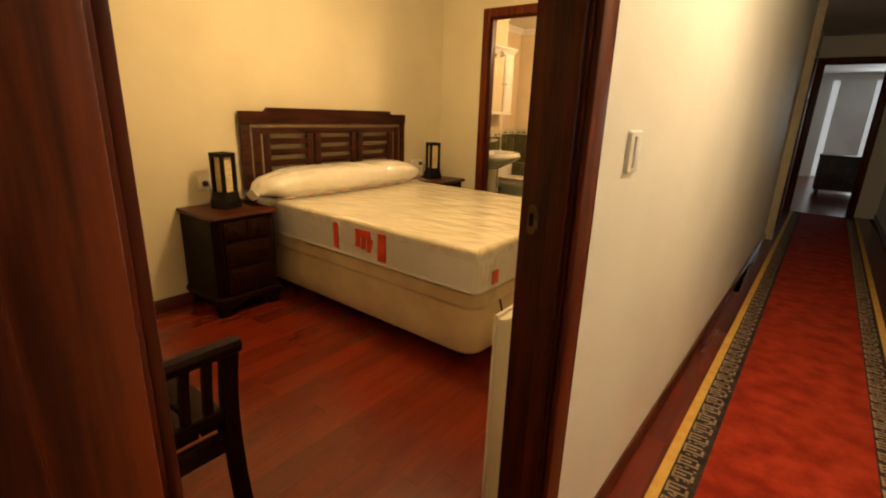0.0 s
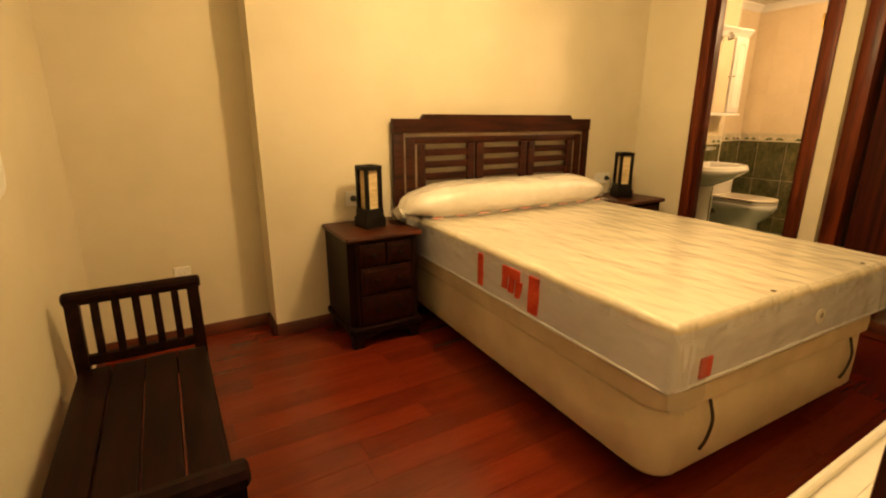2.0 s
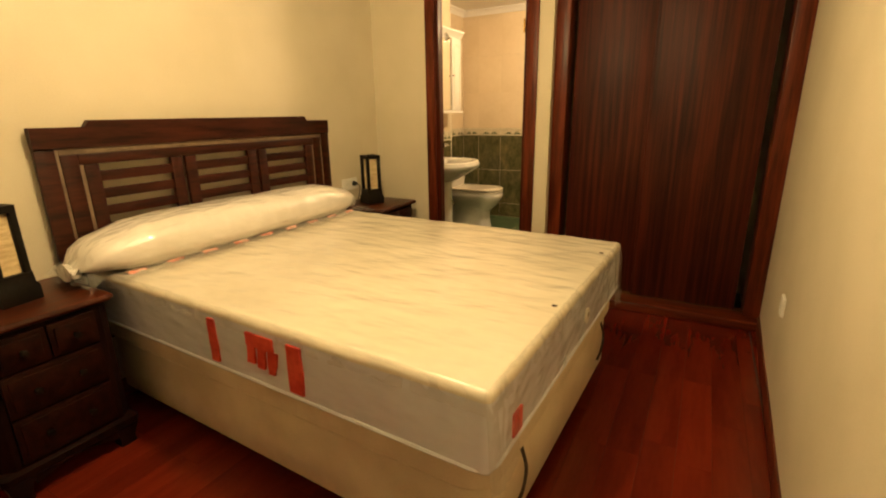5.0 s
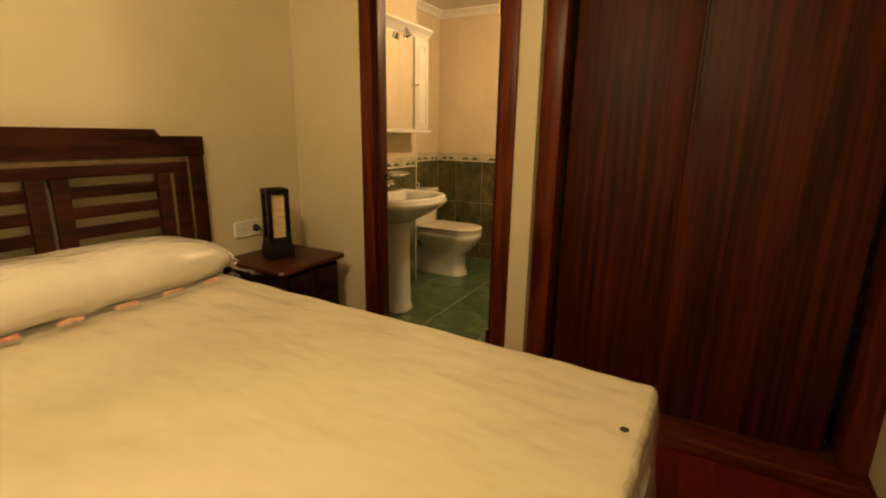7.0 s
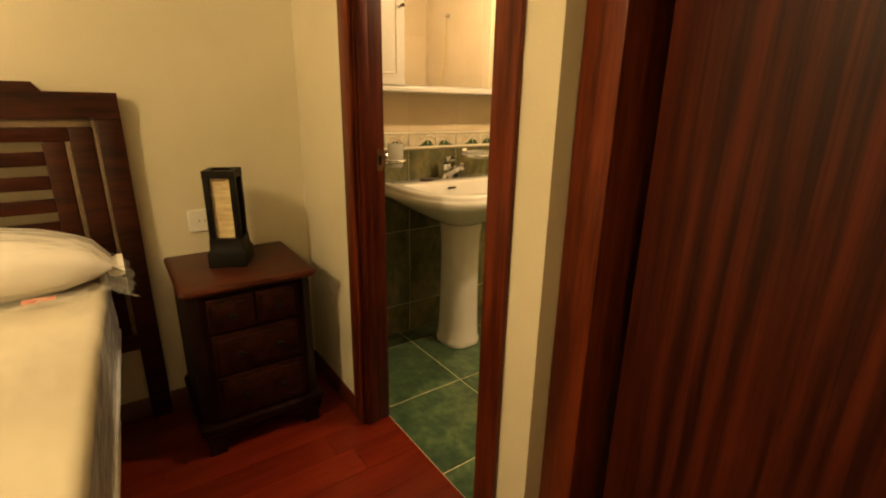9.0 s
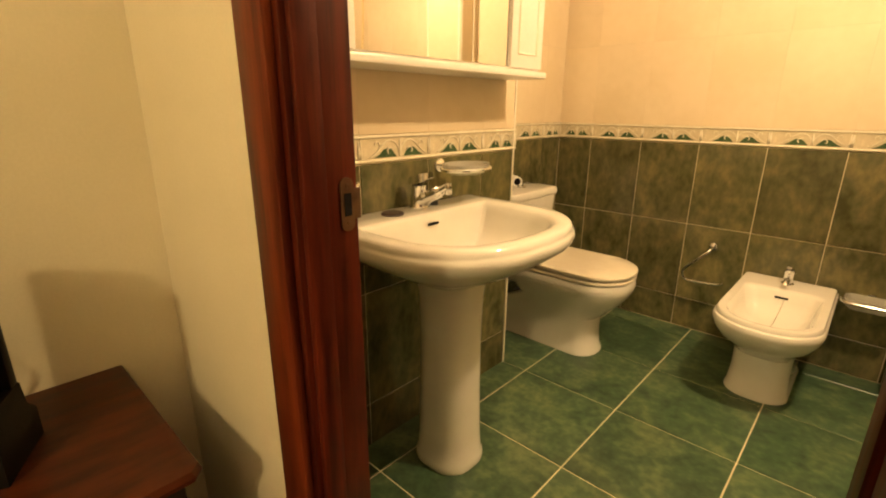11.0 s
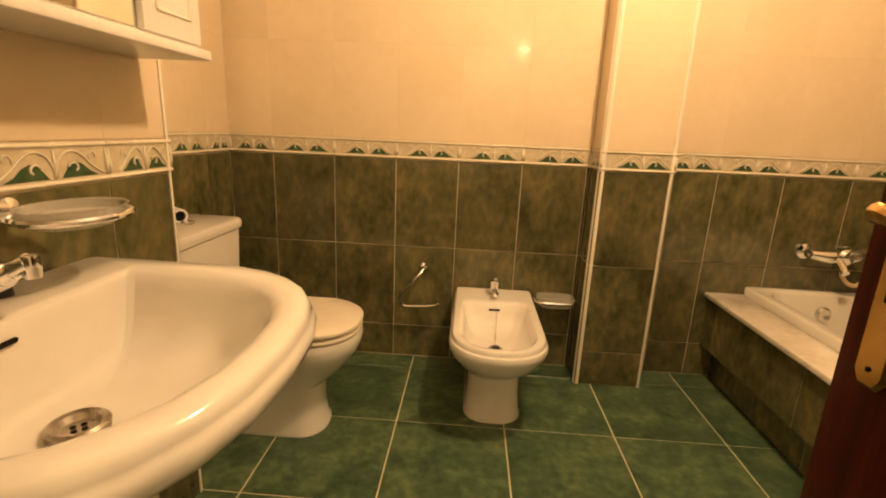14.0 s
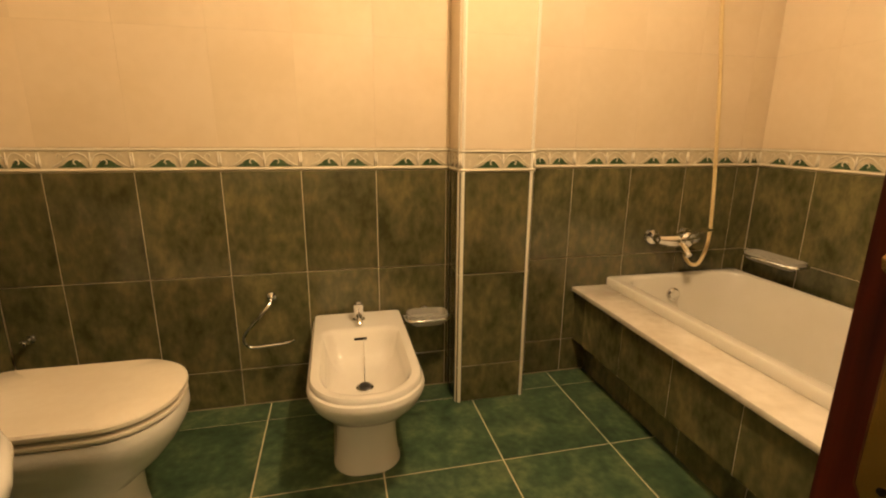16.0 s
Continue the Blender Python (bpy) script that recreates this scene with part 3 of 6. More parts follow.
door_1 = casing("door_frame_1", (hall(1.212), 1.212), (0.036, 1), (-1, 0.036), 0.728, DOOR_TOP, THICK - 0.006, "dark mahogany frame of the bedroom doorway", both=False)
door_2 = casing("door_frame_2", (-2.264, DY0), (1, 0), (0, 1), 0.647, DOOR_TOP, 0.097, "dark mahogany frame of the bathroom doorway", both=False)
door_3 = casing("door_frame_3", (0.20, 9.80), (1, 0), (0, 1), 0.67, DOOR_TOP, 0.10, "dark mahogany frame of the doorway at the corridor's end")
door_4 = casing("door_frame_4", (hall(8.33), 8.33), (0.036, 1), (-1, 0.036), 0.79, DOOR_TOP, 0.083, "dark mahogany frame of a corridor side door", both=False)
part("door_leaf", prism(bm_new(), [(hall(8.34) - 0.05, 8.34), (hall(8.34) - 0.015, 8.34), (hall(9.11) - 0.015, 9.11), (hall(9.11) - 0.05, 9.11)], 0.005, DOOR_TOP), MAHOGANY, door_4)


def strike(parent, m):
    """A brass strike plate with its slot, on a jamb."""
    bb = bm_new()
    pts = rounded(-0.013, -0.045, 0.013, 0.045, 0.012, 4)
    loft(bb, [[(x, 0.0, z) for x, z in pts], [(x, 0.002, z) for x, z in pts]])
    pl = part("strike_plate", bb, DULL_BRASS, parent, "dull brass strike plate", at=m)
    part("slot", box(bm_new(), -0.007, 0.0015, -0.019, 0.007, 0.003, 0.019), SLOT_DARK, pl)
    part("lip", box(bm_new(), -0.022 if m.translation.x > -1 else -0.026, 0.0, -0.026, -0.009, 0.0018, 0.026, 0.0006), DULL_BRASS, pl)
    part("screw", lathe(bm_new(), [(0.0, 0.001), (0.004, 0.001), (0.003, 0.0035), (0.0, 0.0035)], (0, 0, 0.031), "Y", 8), DULL_BRASS, pl)
    part("screw", lathe(bm_new(), [(0.0, 0.001), (0.004, 0.001), (0.003, 0.0035), (0.0, 0.0035)], (0, 0, -0.031), "Y", 8), DULL_BRASS, pl)


strike(door_1, pose(hall(1.94) - 0.080, 1.9395, 1.03, 0, 0, 180) @ Matrix.Scale(0.68, 4))
strike(door_2, pose(-2.2635, 5.074, 1.0, 0, 0, -90) @ Matrix.Scale(0.82, 4))


# ---- the bedroom's things ----
def soft_box(bm, x0, y0, z0, x1, y1, z1, r, cuts=12, wave=None, mat=0):
    """A box with soft edges of radius r, finely divided towards its edges; wave(p, n) moves its points along their normals."""
    def stations(a, b):
        u = [i / cuts for i in range(-cuts, cuts + 1)]
        return [(a + b) / 2 + (b - a) / 2 * math.copysign(1 - (1 - abs(k)) ** 2, k) for k in u]
    ax = [stations(x0, x1), stations(y0, y1), stations(z0, z1)]
    lo, hi = Vector((x0 + r, y0 + r, z0 + r)), Vector((x1 - r, y1 - r, z1 - r))
    made, grid = [], {}

    def vert(p):
        key = tuple(round(c, 5) for c in p)
        if key not in grid:
            q = Vector([min(max(p[i], lo[i]), hi[i]) for i in range(3)])
            d = Vector(p) - q
            n = d.normalized() if d.length > 1e-6 else Vector((0, 0, 1))
            o = q + n * r
            if wave:
                o = o + n * wave(o, n)
            grid[key] = bm.verts.new(o)
        return grid[key]
    for fixed in range(3):
        i, j = [k for k in range(3) if k != fixed]
        for side in (0, -1):
            for a in range(2 * cuts):
                for b in range(2 * cuts):
                    quad = []
                    for da, db in ((0, 0), (1, 0), (1, 1), (0, 1)):
                        p = [0, 0, 0]
                        p[fixed], p[i], p[j] = ax[fixed][side], ax[i][a + da], ax[j][b + db]
                        quad.append(vert(p))
                    if len(set(quad)) == 4:
                        f = bm.faces.new(quad)
                        f.smooth, f.material_index = True, mat
                        made.append(f)
    bmesh.ops.recalc_face_normals(bm, faces=made)
    return bm


def wrinkle(p, n):
    """Loose plastic film: long shallow diagonal folds and fine creases."""
    a = noise.noise(Vector((p.x * 2.2 + p.y * 1.6, p.y * 8.0 - p.x * 6.0, p.z * 4)))
    b = noise.noise(Vector((p.x * 14.0, p.y * 26.0 - p.x * 9, p.z * 12 + 3)))
    return 0.0036 * (0.5 - abs(a) * 2) + 0.002 * b


# bed: divan base and headboard; mattress and bolster lie on it
BX0, BX1, BY0, BY1 = -2.72, -0.928, 2.835, 4.165
ASKEW = pose(-0.885, 2.795, 0) @ pose(0, 0, 0, 0, 0, -2.2) @ pose(0.885, -2.795, 0)
bed = thing("divan_bed", ASKEW, "beige fabric divan bed base with wooden legs beneath", "bed")
bm = bm_new()
out = rounded(BX0, BY0, BX1, BY1, (0.09, 0.03, 0.03, 0.09), 8)
mid = ((BX0 + BX1) / 2, (BY0 + BY1) / 2)


def ring(out, d, z):
    return [(mid[0] + (x - mid[0]) * (1 - d / 0.9), mid[1] + (y - mid[1]) * (1 - d / 0.6), z) for x, y in out]


loft(bm, [ring(out, 0.012, 0.075), ring(out, 0.0, 0.095), ring(out, 0.0, 0.2), ring(out, 0.003, 0.315), ring(out, 0.014, 0.330), ring(out, 0.03, 0.338)])
part("base", bm, FABRIC, bed)
bm = bm_new()
loft(bm, [ring(out, 0.004, 0.332), ring(out, -0.012, 0.340), ring(out, -0.014, 0.372), ring(out, -0.012, 0.405), ring(out, 0.006, 0.415)])
part("border_band", bm, FABRIC, bed, "beige padded band round the top of the base")
for x in (BX0 + 0.15, BX1 - 0.15):
    for y in (BY0 + 0.12, BY1 - 0.12):
        part("leg", lathe(bm_new(), [(0.0, 0.0), (0.022, 0.0), (0.03, 0.08), (0.0, 0.08)], (x, y, 0), n=12), BLACK_WOOD, bed)
for y in (3.05, 3.985):
    bm = tube(bm_new(), curve_points([(BX1 + 0.004, y, 0.33), (BX1 + 0.020, y + 0.004, 0.26), (BX1 + 0.016, y - 0.006, 0.19), (BX1 + 0.004, y - 0.014, 0.145)], 5), 0.0055, 6)
    part("pull_strap", bm, STRAP, bed, "dark fabric pull strap")

mattress = thing("mattress", ASKEW, "cream quilted mattress still wrapped in clear plastic", "mattress")
MX0, MX1, MY0, MY1, MZ0, MZ1 = -2.745, -0.902, 2.795, 4.212, 0.417, 0.645
bm = soft_box(bm_new(), MX0, MY0, MZ0, MX1, MY1, MZ1, 0.025, 40, wrinkle)
for f in bm.faces:
    if f.calc_center_median().z < MZ1 - 0.028:
        f.material_index = 1
part("cover", bm, [MATTRESS, MATTRESS_SIDE], mattress)
for z in (MZ0 + 0.018,):
    loop = [(x, y, z) for x, y in rounded(MX0 - 0.001, MY0 - 0.001, MX1 + 0.001, MY1 + 0.001, 0.05, 6)]
    part("piping", tube(bm_new(), loop + loop[:1], 0.006, 6), MATTRESS_SIDE, mattress, "white piped mattress edge")
SIDE = MY0 - 0.0070


def print_bar(x0, x1, z0, z1, lean=0.0, shift=0.0):
    b = bm_new()
    n = 5
    rows = []
    for k in range(n + 1):
        z = z0 + (z1 - z0) * k / n
        w = 0.006 * noise.noise(Vector((z * 40, x0 * 9, 0)))
        rows.append([(x0 + lean * k / n + w, SIDE, z), (x1 + lean * k / n - w, SIDE, z), (x1 + lean * k / n - w, SIDE + 0.008, z), (x0 + lean * k / n + w, SIDE + 0.008, z)])
    loft(b, rows)
    return part("printed_mark", b, RED_INK, mattress, "red printed mark on the plastic", at=pose(0, shift, 0))


print_bar(-1.912, -1.875, 0.455, 0.606)
for k in range(3):
    print_bar(-1.725 + 0.046 * k, -1.690 + 0.046 * k, 0.500 - 0.008 * k, 0.602 - 0.022 * k, 0.012)
print_bar(-1.72, -1.60, 0.560, 0.602, 0.0, -0.0012)
print_bar(-1.542, -1.485, 0.452, 0.604)
b = box(bm_new(), MX1 - 0.004, 2.925, 0.448, MX1 + 0.0055, 2.980, 0.515, 0.002)
part("printed_mark", b, RED_INK, mattress, "small red printed label")
for y, x, r in ((3.60, MX1 + 0.002, 0.030),):
    part("vent", lathe(bm_new(), [(0.0, 0.0), (r, 0.0), (r, 0.006), (r * 0.6, 0.008), (0.0, 0.005)], (x, y, 0.515), "X", 14), WHITE_METAL, mattress, "round white mattress vent")
part("vent_hole", lathe(bm_new(), [(0.0, 0.0), (0.011, 0.0), (0.009, 0.002), (0.0, 0.002)], (MX1 + 0.0095, 3.60, 0.520), "X", 12), WORN_CHROME, mattress, "dull metal vent hole")
for x, y in ((-0.937, 3.33), (-0.943, 3.975)):
    part("speck", lathe(bm_new(), [(0.0, 0.0), (0.010, 0.0), (0.006, 0.002), (0.0, 0.002)], (x, y, MZ1 + 0.001), n=8), STRAP, mattress)

# bolster pillow in its bag
bm = bm_new()
rings = []
PY0, PY1 = 2.76, 4.30
N = 40
for i in range(N + 1):
    s = i / N
    y = PY0 + (PY1 - PY0) * s
    k = (1 - abs(2 * s - 1) ** 5.5) ** 0.5
    k = max(k, 0.10)
    fold = 0.012 * math.sin(40 * s) * (1 - k)
    row = []
    for j in range(28):
        a = 2 * math.pi * j / 28
        cx, cz = math.cos(a), math.sin(a)
        ex = math.copysign(abs(cx) ** 0.8, cx) * 0.165 * (0.35 + 0.65 * k)
        ez = math.copysign(abs(cz) ** 0.85, cz) * 0.098 * k
        p = Vector((-2.565 + ex, y, 0.742 + ez + fold - 0.055 * (1 - k)))
        w = 0.008 * noise.noise(p * 9.0) + 0.004 * noise.noise(p * 26.0)
        row.append(p + Vector((cx, 0, cz)) * w)
    rings.append(row)
bolster = thing("bolster_pillow", pose(0, 0, 0), "long cream bolster pillow in a clear plastic bag", "pillow")
part("filling", loft(bm, rings), PLASTIC_BAG, bolster)
for y0, s in ((PY0, -1), (PY1, 1)):
    bm = bm_new()
    rows = []
    for i in range(4):
        y = y0 + s * (0.014 * i - 0.012)
        rows.append([(-2.565 + (0.04 + 0.010 * i) * math.cos(a) * (1 + 0.2 * math.sin(5 * a)), y, 0.686 + (0.014 + 0.004 * i) * math.sin(a) + 0.01 * math.sin(3 * a + i)) for a in [2 * math.pi * j / 16 for j in range(16)]])
    part("bag_end", loft(bm, rows), PLASTIC_BAG, bolster, "gathered clear plastic bag end")
# loose plastic spread round the bolster, with its printed line
def loose_sheet(name, line, out_dir, width, drop, parent, label, mats=LOOSE_FILM, seed=0.0):
    """A crumpled strip of film: starts on line, runs width outwards and falls by drop."""
    bmm = bm_new()
    rows = []
    for k in range(6):
        f = k / 5
        row = []
        for i, p in enumerate(line):
            w = noise.noise(Vector((i * 0.55 + seed, f * 2.0, seed)))
            r = width * f * (0.75 + 0.6 * w)
            row.append(bmm.verts.new((p[0] + out_dir[0] * r + 0.006 * w, p[1] + out_dir[1] * r, p[2] - drop * f * f + 0.008 * f * noise.noise(Vector((i * 0.9, f * 3, seed + 5))))))
        rows.append(row)
    for a, b2 in zip(rows, rows[1:]):
        for i in range(len(line) - 1):
            bmm.faces.new((a[i], a[i + 1], b2[i + 1], b2[i]))
    sheet = part(name, bmm, mats, parent, label)
    sheet.data.update()
    return sheet


line = [(-2.415, 2.80 + 1.44 * i / 60, 0.676) for i in range(61)]
skirt = loose_sheet("bag_skirt", line, (1, 0), 0.055, 0.014, bolster, "loose clear plastic along the bolster", seed=2.0)
for k in range(9):
    y = 2.86 + 0.155 * k
    piece_line = [(-2.405, y + 0.07 * i / 8, 0.6755) for i in range(9)]
    loose_sheet("printed_line", piece_line, (1, 0), 0.020, 0.008, bolster, "faded red print on the plastic", PINK_INK, seed=k * 1.7)
for yy, sgn in ((2.79, -1), (4.27, 1)):
    line = [(-2.70 + 0.30 * i / 20, yy, 0.70 - 0.03 * i / 20) for i in range(21)]
    loose_sheet("bag_corner", line, (0.25, sgn), 0.085, 0.035, bolster, "loose clear plastic bag corner", seed=yy)
# film gathered at the foot of the mattress
for y0, y1, sd in ((MY0 - 0.012, MY0 + 0.16, 3.0), (MY1 - 0.15, MY1 + 0.012, 6.0)):
    line = [(MX1 - 0.012, y0 + (y1 - y0) * i / 16, 0.622 - 0.02 * math.sin(math.pi * i / 16)) for i in range(17)]
    loose_sheet("loose_corner", line, (1, 0.25 if y0 > 3.5 else -0.1), 0.034, 0.24, mattress, "loose clear plastic hanging at the corner", seed=sd)
# film puckered along the top edges
for ends, away, sd in ((((MX0 + 0.10, MY0 + 0.012), (MX1 - 0.012, MY0 + 0.012)), (0, -1), 9.0), (((MX1 - 0.012, MY0 + 0.012), (MX1 - 0.012, MY1 - 0.012)), (1, 0), 14.0)):
    n_pts = 90
    line = [(ends[0][0] + (ends[1][0] - ends[0][0]) * i / n_pts, ends[0][1] + (ends[1][1] - ends[0][1]) * i / n_pts, MZ1 + 0.003 + 0.004 * noise.noise(Vector((i * 0.4, sd, 0)))) for i in range(n_pts + 1)]
    loose_sheet("puckered_edge", line, away, 0.019, 0.060, mattress, "clear plastic puckered along the edge", seed=sd)
# headboard: open frame with three louvred panels
head = thing("headboard", pose(0, 0, 0), "dark-stained wooden headboard with three louvred panels", "headboard")
HX0, HX1 = -2.776, -2.752
HY0, HY1, HZ = 2.80, 4.395, 1.197


def hpart(name, y0, z0, y1, z1, x0=HX0, x1=HX1, bev=0.004, label=""):
    return part(name, box(bm_new(), x0, y0, z0, x1, y1, z1, bev), HEAD_WOOD, head, label)


hpart("stile", HY0, 0.0, HY0 + 0.068, HZ - 0.080)
hpart("stile", HY1 - 0.068, 0.0, HY1, HZ - 0.080)
bm = bm_new()
outline = [(HY0, HZ - 0.0795), (HY1, HZ - 0.0795), (HY1, HZ), (HY1 - 0.185, HZ), (HY1 - 0.205, HZ + 0.026), (HY0 + 0.205, HZ + 0.026), (HY0 + 0.185, HZ), (HY0, HZ)]
loft(bm, [[(HX0, y, z) for y, z in outline], [(HX1 + 0.006, y, z) for y, z in outline]])
for f in bm.faces:
    f.smooth = False
part("top_rail", bm, HEAD_WOOD, head)
hpart("inner_stile", HY0 + 0.080, 0.36, HY0 + 0.142, HZ - 0.105)
hpart("inner_stile", HY1 - 0.142, 0.36, HY1 - 0.080, HZ - 0.105)
hpart("inner_rail", HY0 + 0.1425, HZ - 0.147, HY1 - 0.1425, HZ - 0.105)
hpart("inner_rail", HY0 + 0.0685, 0.30, HY1 - 0.0685, 0.36)
PW = (HY1 - HY0 - 2 * 0.157 - 2 * 0.016) / 3
for k in range(3):
    y0 = HY0 + 0.157 + k * (PW + 0.016)
    hpart("louvre_frame", y0, 0.361, y0 + 0.055, HZ - 0.1475)
    hpart("louvre_frame", y0 + PW - 0.055, 0.361, y0 + PW, HZ - 0.1475)
    for q in range(9):
        z = HZ - 0.220 - 0.073 * q
        part("louvre", box(bm_new(), HX0 + 0.008, y0 + 0.0555, z, HX1 - 0.006, y0 + PW - 0.0555, z + 0.043, 0.002), HEAD_WOOD, head)
# added strips in the frame's open gaps, coloured like the wall glimpsed behind
for y in (HY0 + 0.0685, HY1 - 0.0795):
    part("inlay", box(bm_new(), HX0 + 0.013, y, 0.3605, HX1 - 0.004, y + 0.011, HZ - 0.081, 0.001), GAP_WALL, head, "pale filler for the wall seen through a gap")
for y in (HY0 + 0.1425, HY1 - 0.1565):
    part("inlay", box(bm_new(), HX0 + 0.013, y, 0.3605, HX1 - 0.004, y + 0.014, HZ - 0.1475, 0.001), GAP_WALL, head, "pale filler for the wall seen through a gap")
part("inlay", box(bm_new(), HX0 + 0.013, HY0 + 0.0805, HZ - 0.1045, HX1 - 0.004, HY1 - 0.0805, HZ - 0.080, 0.001), GAP_WALL, head, "pale filler for the wall seen through a gap")

# nightstands
def nightstand(x0, y0, label):
    """Chest with canted front corners, two small and two wide drawers, on bracket feet; its back against x0."""
    t = thing("nightstand", pose(x0, y0, 0), label, "nightstand", "nightstands beside the bed")
    W, D, H = 0.435, 0.415, 0.62
    c = 0.014
    plan = lambda g: [(0, g), (D - c - g, g), (D - g, c + g), (D - g, W - c - g), (D - c - g, W - g), (0, W - g)]
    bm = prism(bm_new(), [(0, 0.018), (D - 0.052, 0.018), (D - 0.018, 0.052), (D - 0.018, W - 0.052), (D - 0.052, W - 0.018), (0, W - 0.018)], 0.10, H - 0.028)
    # carcass colour holds the shade of the upright faces
    part("carcass", bm, STAND_SHADED, t, "stained wooden carcass, coloured near-black for shade")
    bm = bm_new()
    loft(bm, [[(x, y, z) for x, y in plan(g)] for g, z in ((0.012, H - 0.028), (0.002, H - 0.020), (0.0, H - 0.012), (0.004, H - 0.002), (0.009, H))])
    part("top", bm, STAND_TOP_LIT, t, "redder polished wooden top, coloured lighter as if lit")
    bm = bm_new()
    loft(bm, [[(x, y, z) for x, y in plan(g)] for g, z in ((0.010, 0.085), (0.004, 0.092), (0.004, 0.115), (0.016, 0.125))])
    part("plinth_moulding", bm, STAND_SHADED, t)
    for fx, fy, sx, sy in ((D - 0.085, 0.012, 1, 1), (D - 0.085, W - 0.092, 1, -1), (0.005, 0.012, 1, 1), (0.005, W - 0.092, 1, -1)):
        bm = bm_new()
        loft(bm, [[(fx + g, fy + g, z), (fx + 0.075 - g, fy + g, z), (fx + 0.075 - g, fy + 0.08 - g, z), (fx + g, fy + 0.08 - g, z)] for g, z in ((0.012, 0.0), (0.014, 0.03), (0.004, 0.07), (0.0, 0.086))])
        part("foot", bm, STAND_SHADED, t)
    bm = bm_new()
    pts = [(0.09, 0.086)] + [(0.09 + 0.255 * k / 10, 0.05 + 0.03 * math.sin(math.pi * k / 10)) for k in range(11)] + [(0.345, 0.086)]
    loft(bm, [[(D - 0.030, y, z) for y, z in pts], [(D - 0.012, y, z) for y, z in pts]])
    part("apron", bm, STAND_SHADED, t)
    for y_a, y_b, z_a, z_b in ((0.072, 0.214, 0.46, 0.575), (0.221, 0.363, 0.46, 0.575), (0.072, 0.363, 0.305, 0.45), (0.072, 0.363, 0.14, 0.295)):
        bm = box(bm_new(), D - 0.022, y_a, z_a, D - 0.008, y_b, z_b, 0.003)
        box(bm, D - 0.010, y_a + 0.016, z_a + 0.016, D - 0.003, y_b - 0.016, z_b - 0.016, 0.003)
        dr = part("drawer", bm, STAND_FRONT, t)
        for q in ((0.5,) if y_b - y_a < 0.2 else (0.28, 0.72)):
            yc = y_a + (y_b - y_a) * q
            bm = lathe(bm_new(), [(0.0, 0.0), (0.008, 0.0), (0.006, 0.008), (0.012, 0.016), (0.011, 0.022), (0.0, 0.024)], (D - 0.003, yc, (z_a + z_b) / 2), "X", 10)
            part("knob", bm, BLACK_WOOD, dr, "small dark wooden knob")
    return t


nightstand(-2.798, 2.362, "dark-stained wooden nightstand with drawers and bracket feet")
nightstand(-2.798, 4.448, "dark-stained wooden nightstand standing in the corner")


def table_lamp(x, y, turn, label):
    t = thing("table_lamp", pose(x, y, 0.62, 0, 0, turn), label, "table lamp", "pair of bedside lamps")
    bm = bm_new()
    loft(bm, [[(sx * g, sy * g, z) for sx, sy in ((-1, -1), (1, -1), (1, 1), (-1, 1))] for g, z in ((0.062, 0.0), (0.062, 0.05), (0.055, 0.062), (0.053, 0.10))])
    for f in bm.faces:
        f.smooth = False
    part("base", bm, BLACK_WOOD, t)
    for sx in (-1, 1):
        for sy in (-1, 1):
            part("post", box(bm_new(), sx * 0.042 - 0.010, sy * 0.042 - 0.010, 0.10, sx * 0.042 + 0.010, sy * 0.042 + 0.010, 0.318, 0.002), BLACK_WOOD, t)
    bm = bm_new()
    for a, b in (((-0.052, -0.052), (0.052, -0.032)), ((-0.052, 0.032), (0.052, 0.052)), ((-0.052, -0.032), (-0.032, 0.032)), ((0.032, -0.032), (0.052, 0.032))):
        box(bm, a[0], a[1], 0.31, b[0], b[1], 0.335)
    part("top_frame", bm, BLACK_WOOD, t)
    bm = bm_new()
    loft(bm, [[(sx * 0.034, sy * 0.034, z) for sx, sy in ((-1, -1), (1, -1), (1, 1), (-1, 1))] for z in [0.10 + 0.013 * k for k in range(17)]], caps=(True, False))
    for v in bm.verts:
        k = round((v.co.z - 0.10) / 0.013)
        v.co.x *= 1 + 0.03 * (k % 2)
        v.co.y *= 1 + 0.03 * (k % 2)
    part("shade", bm, PAPER, t, "pale woven paper shade")
    return t


table_lamp(-2.615, 2.585, 12, "black wooden table lamp with paper panels beside a socket")
table_lamp(-2.618, 4.652, -25, "black wooden table lamp with paper panels, switched off")


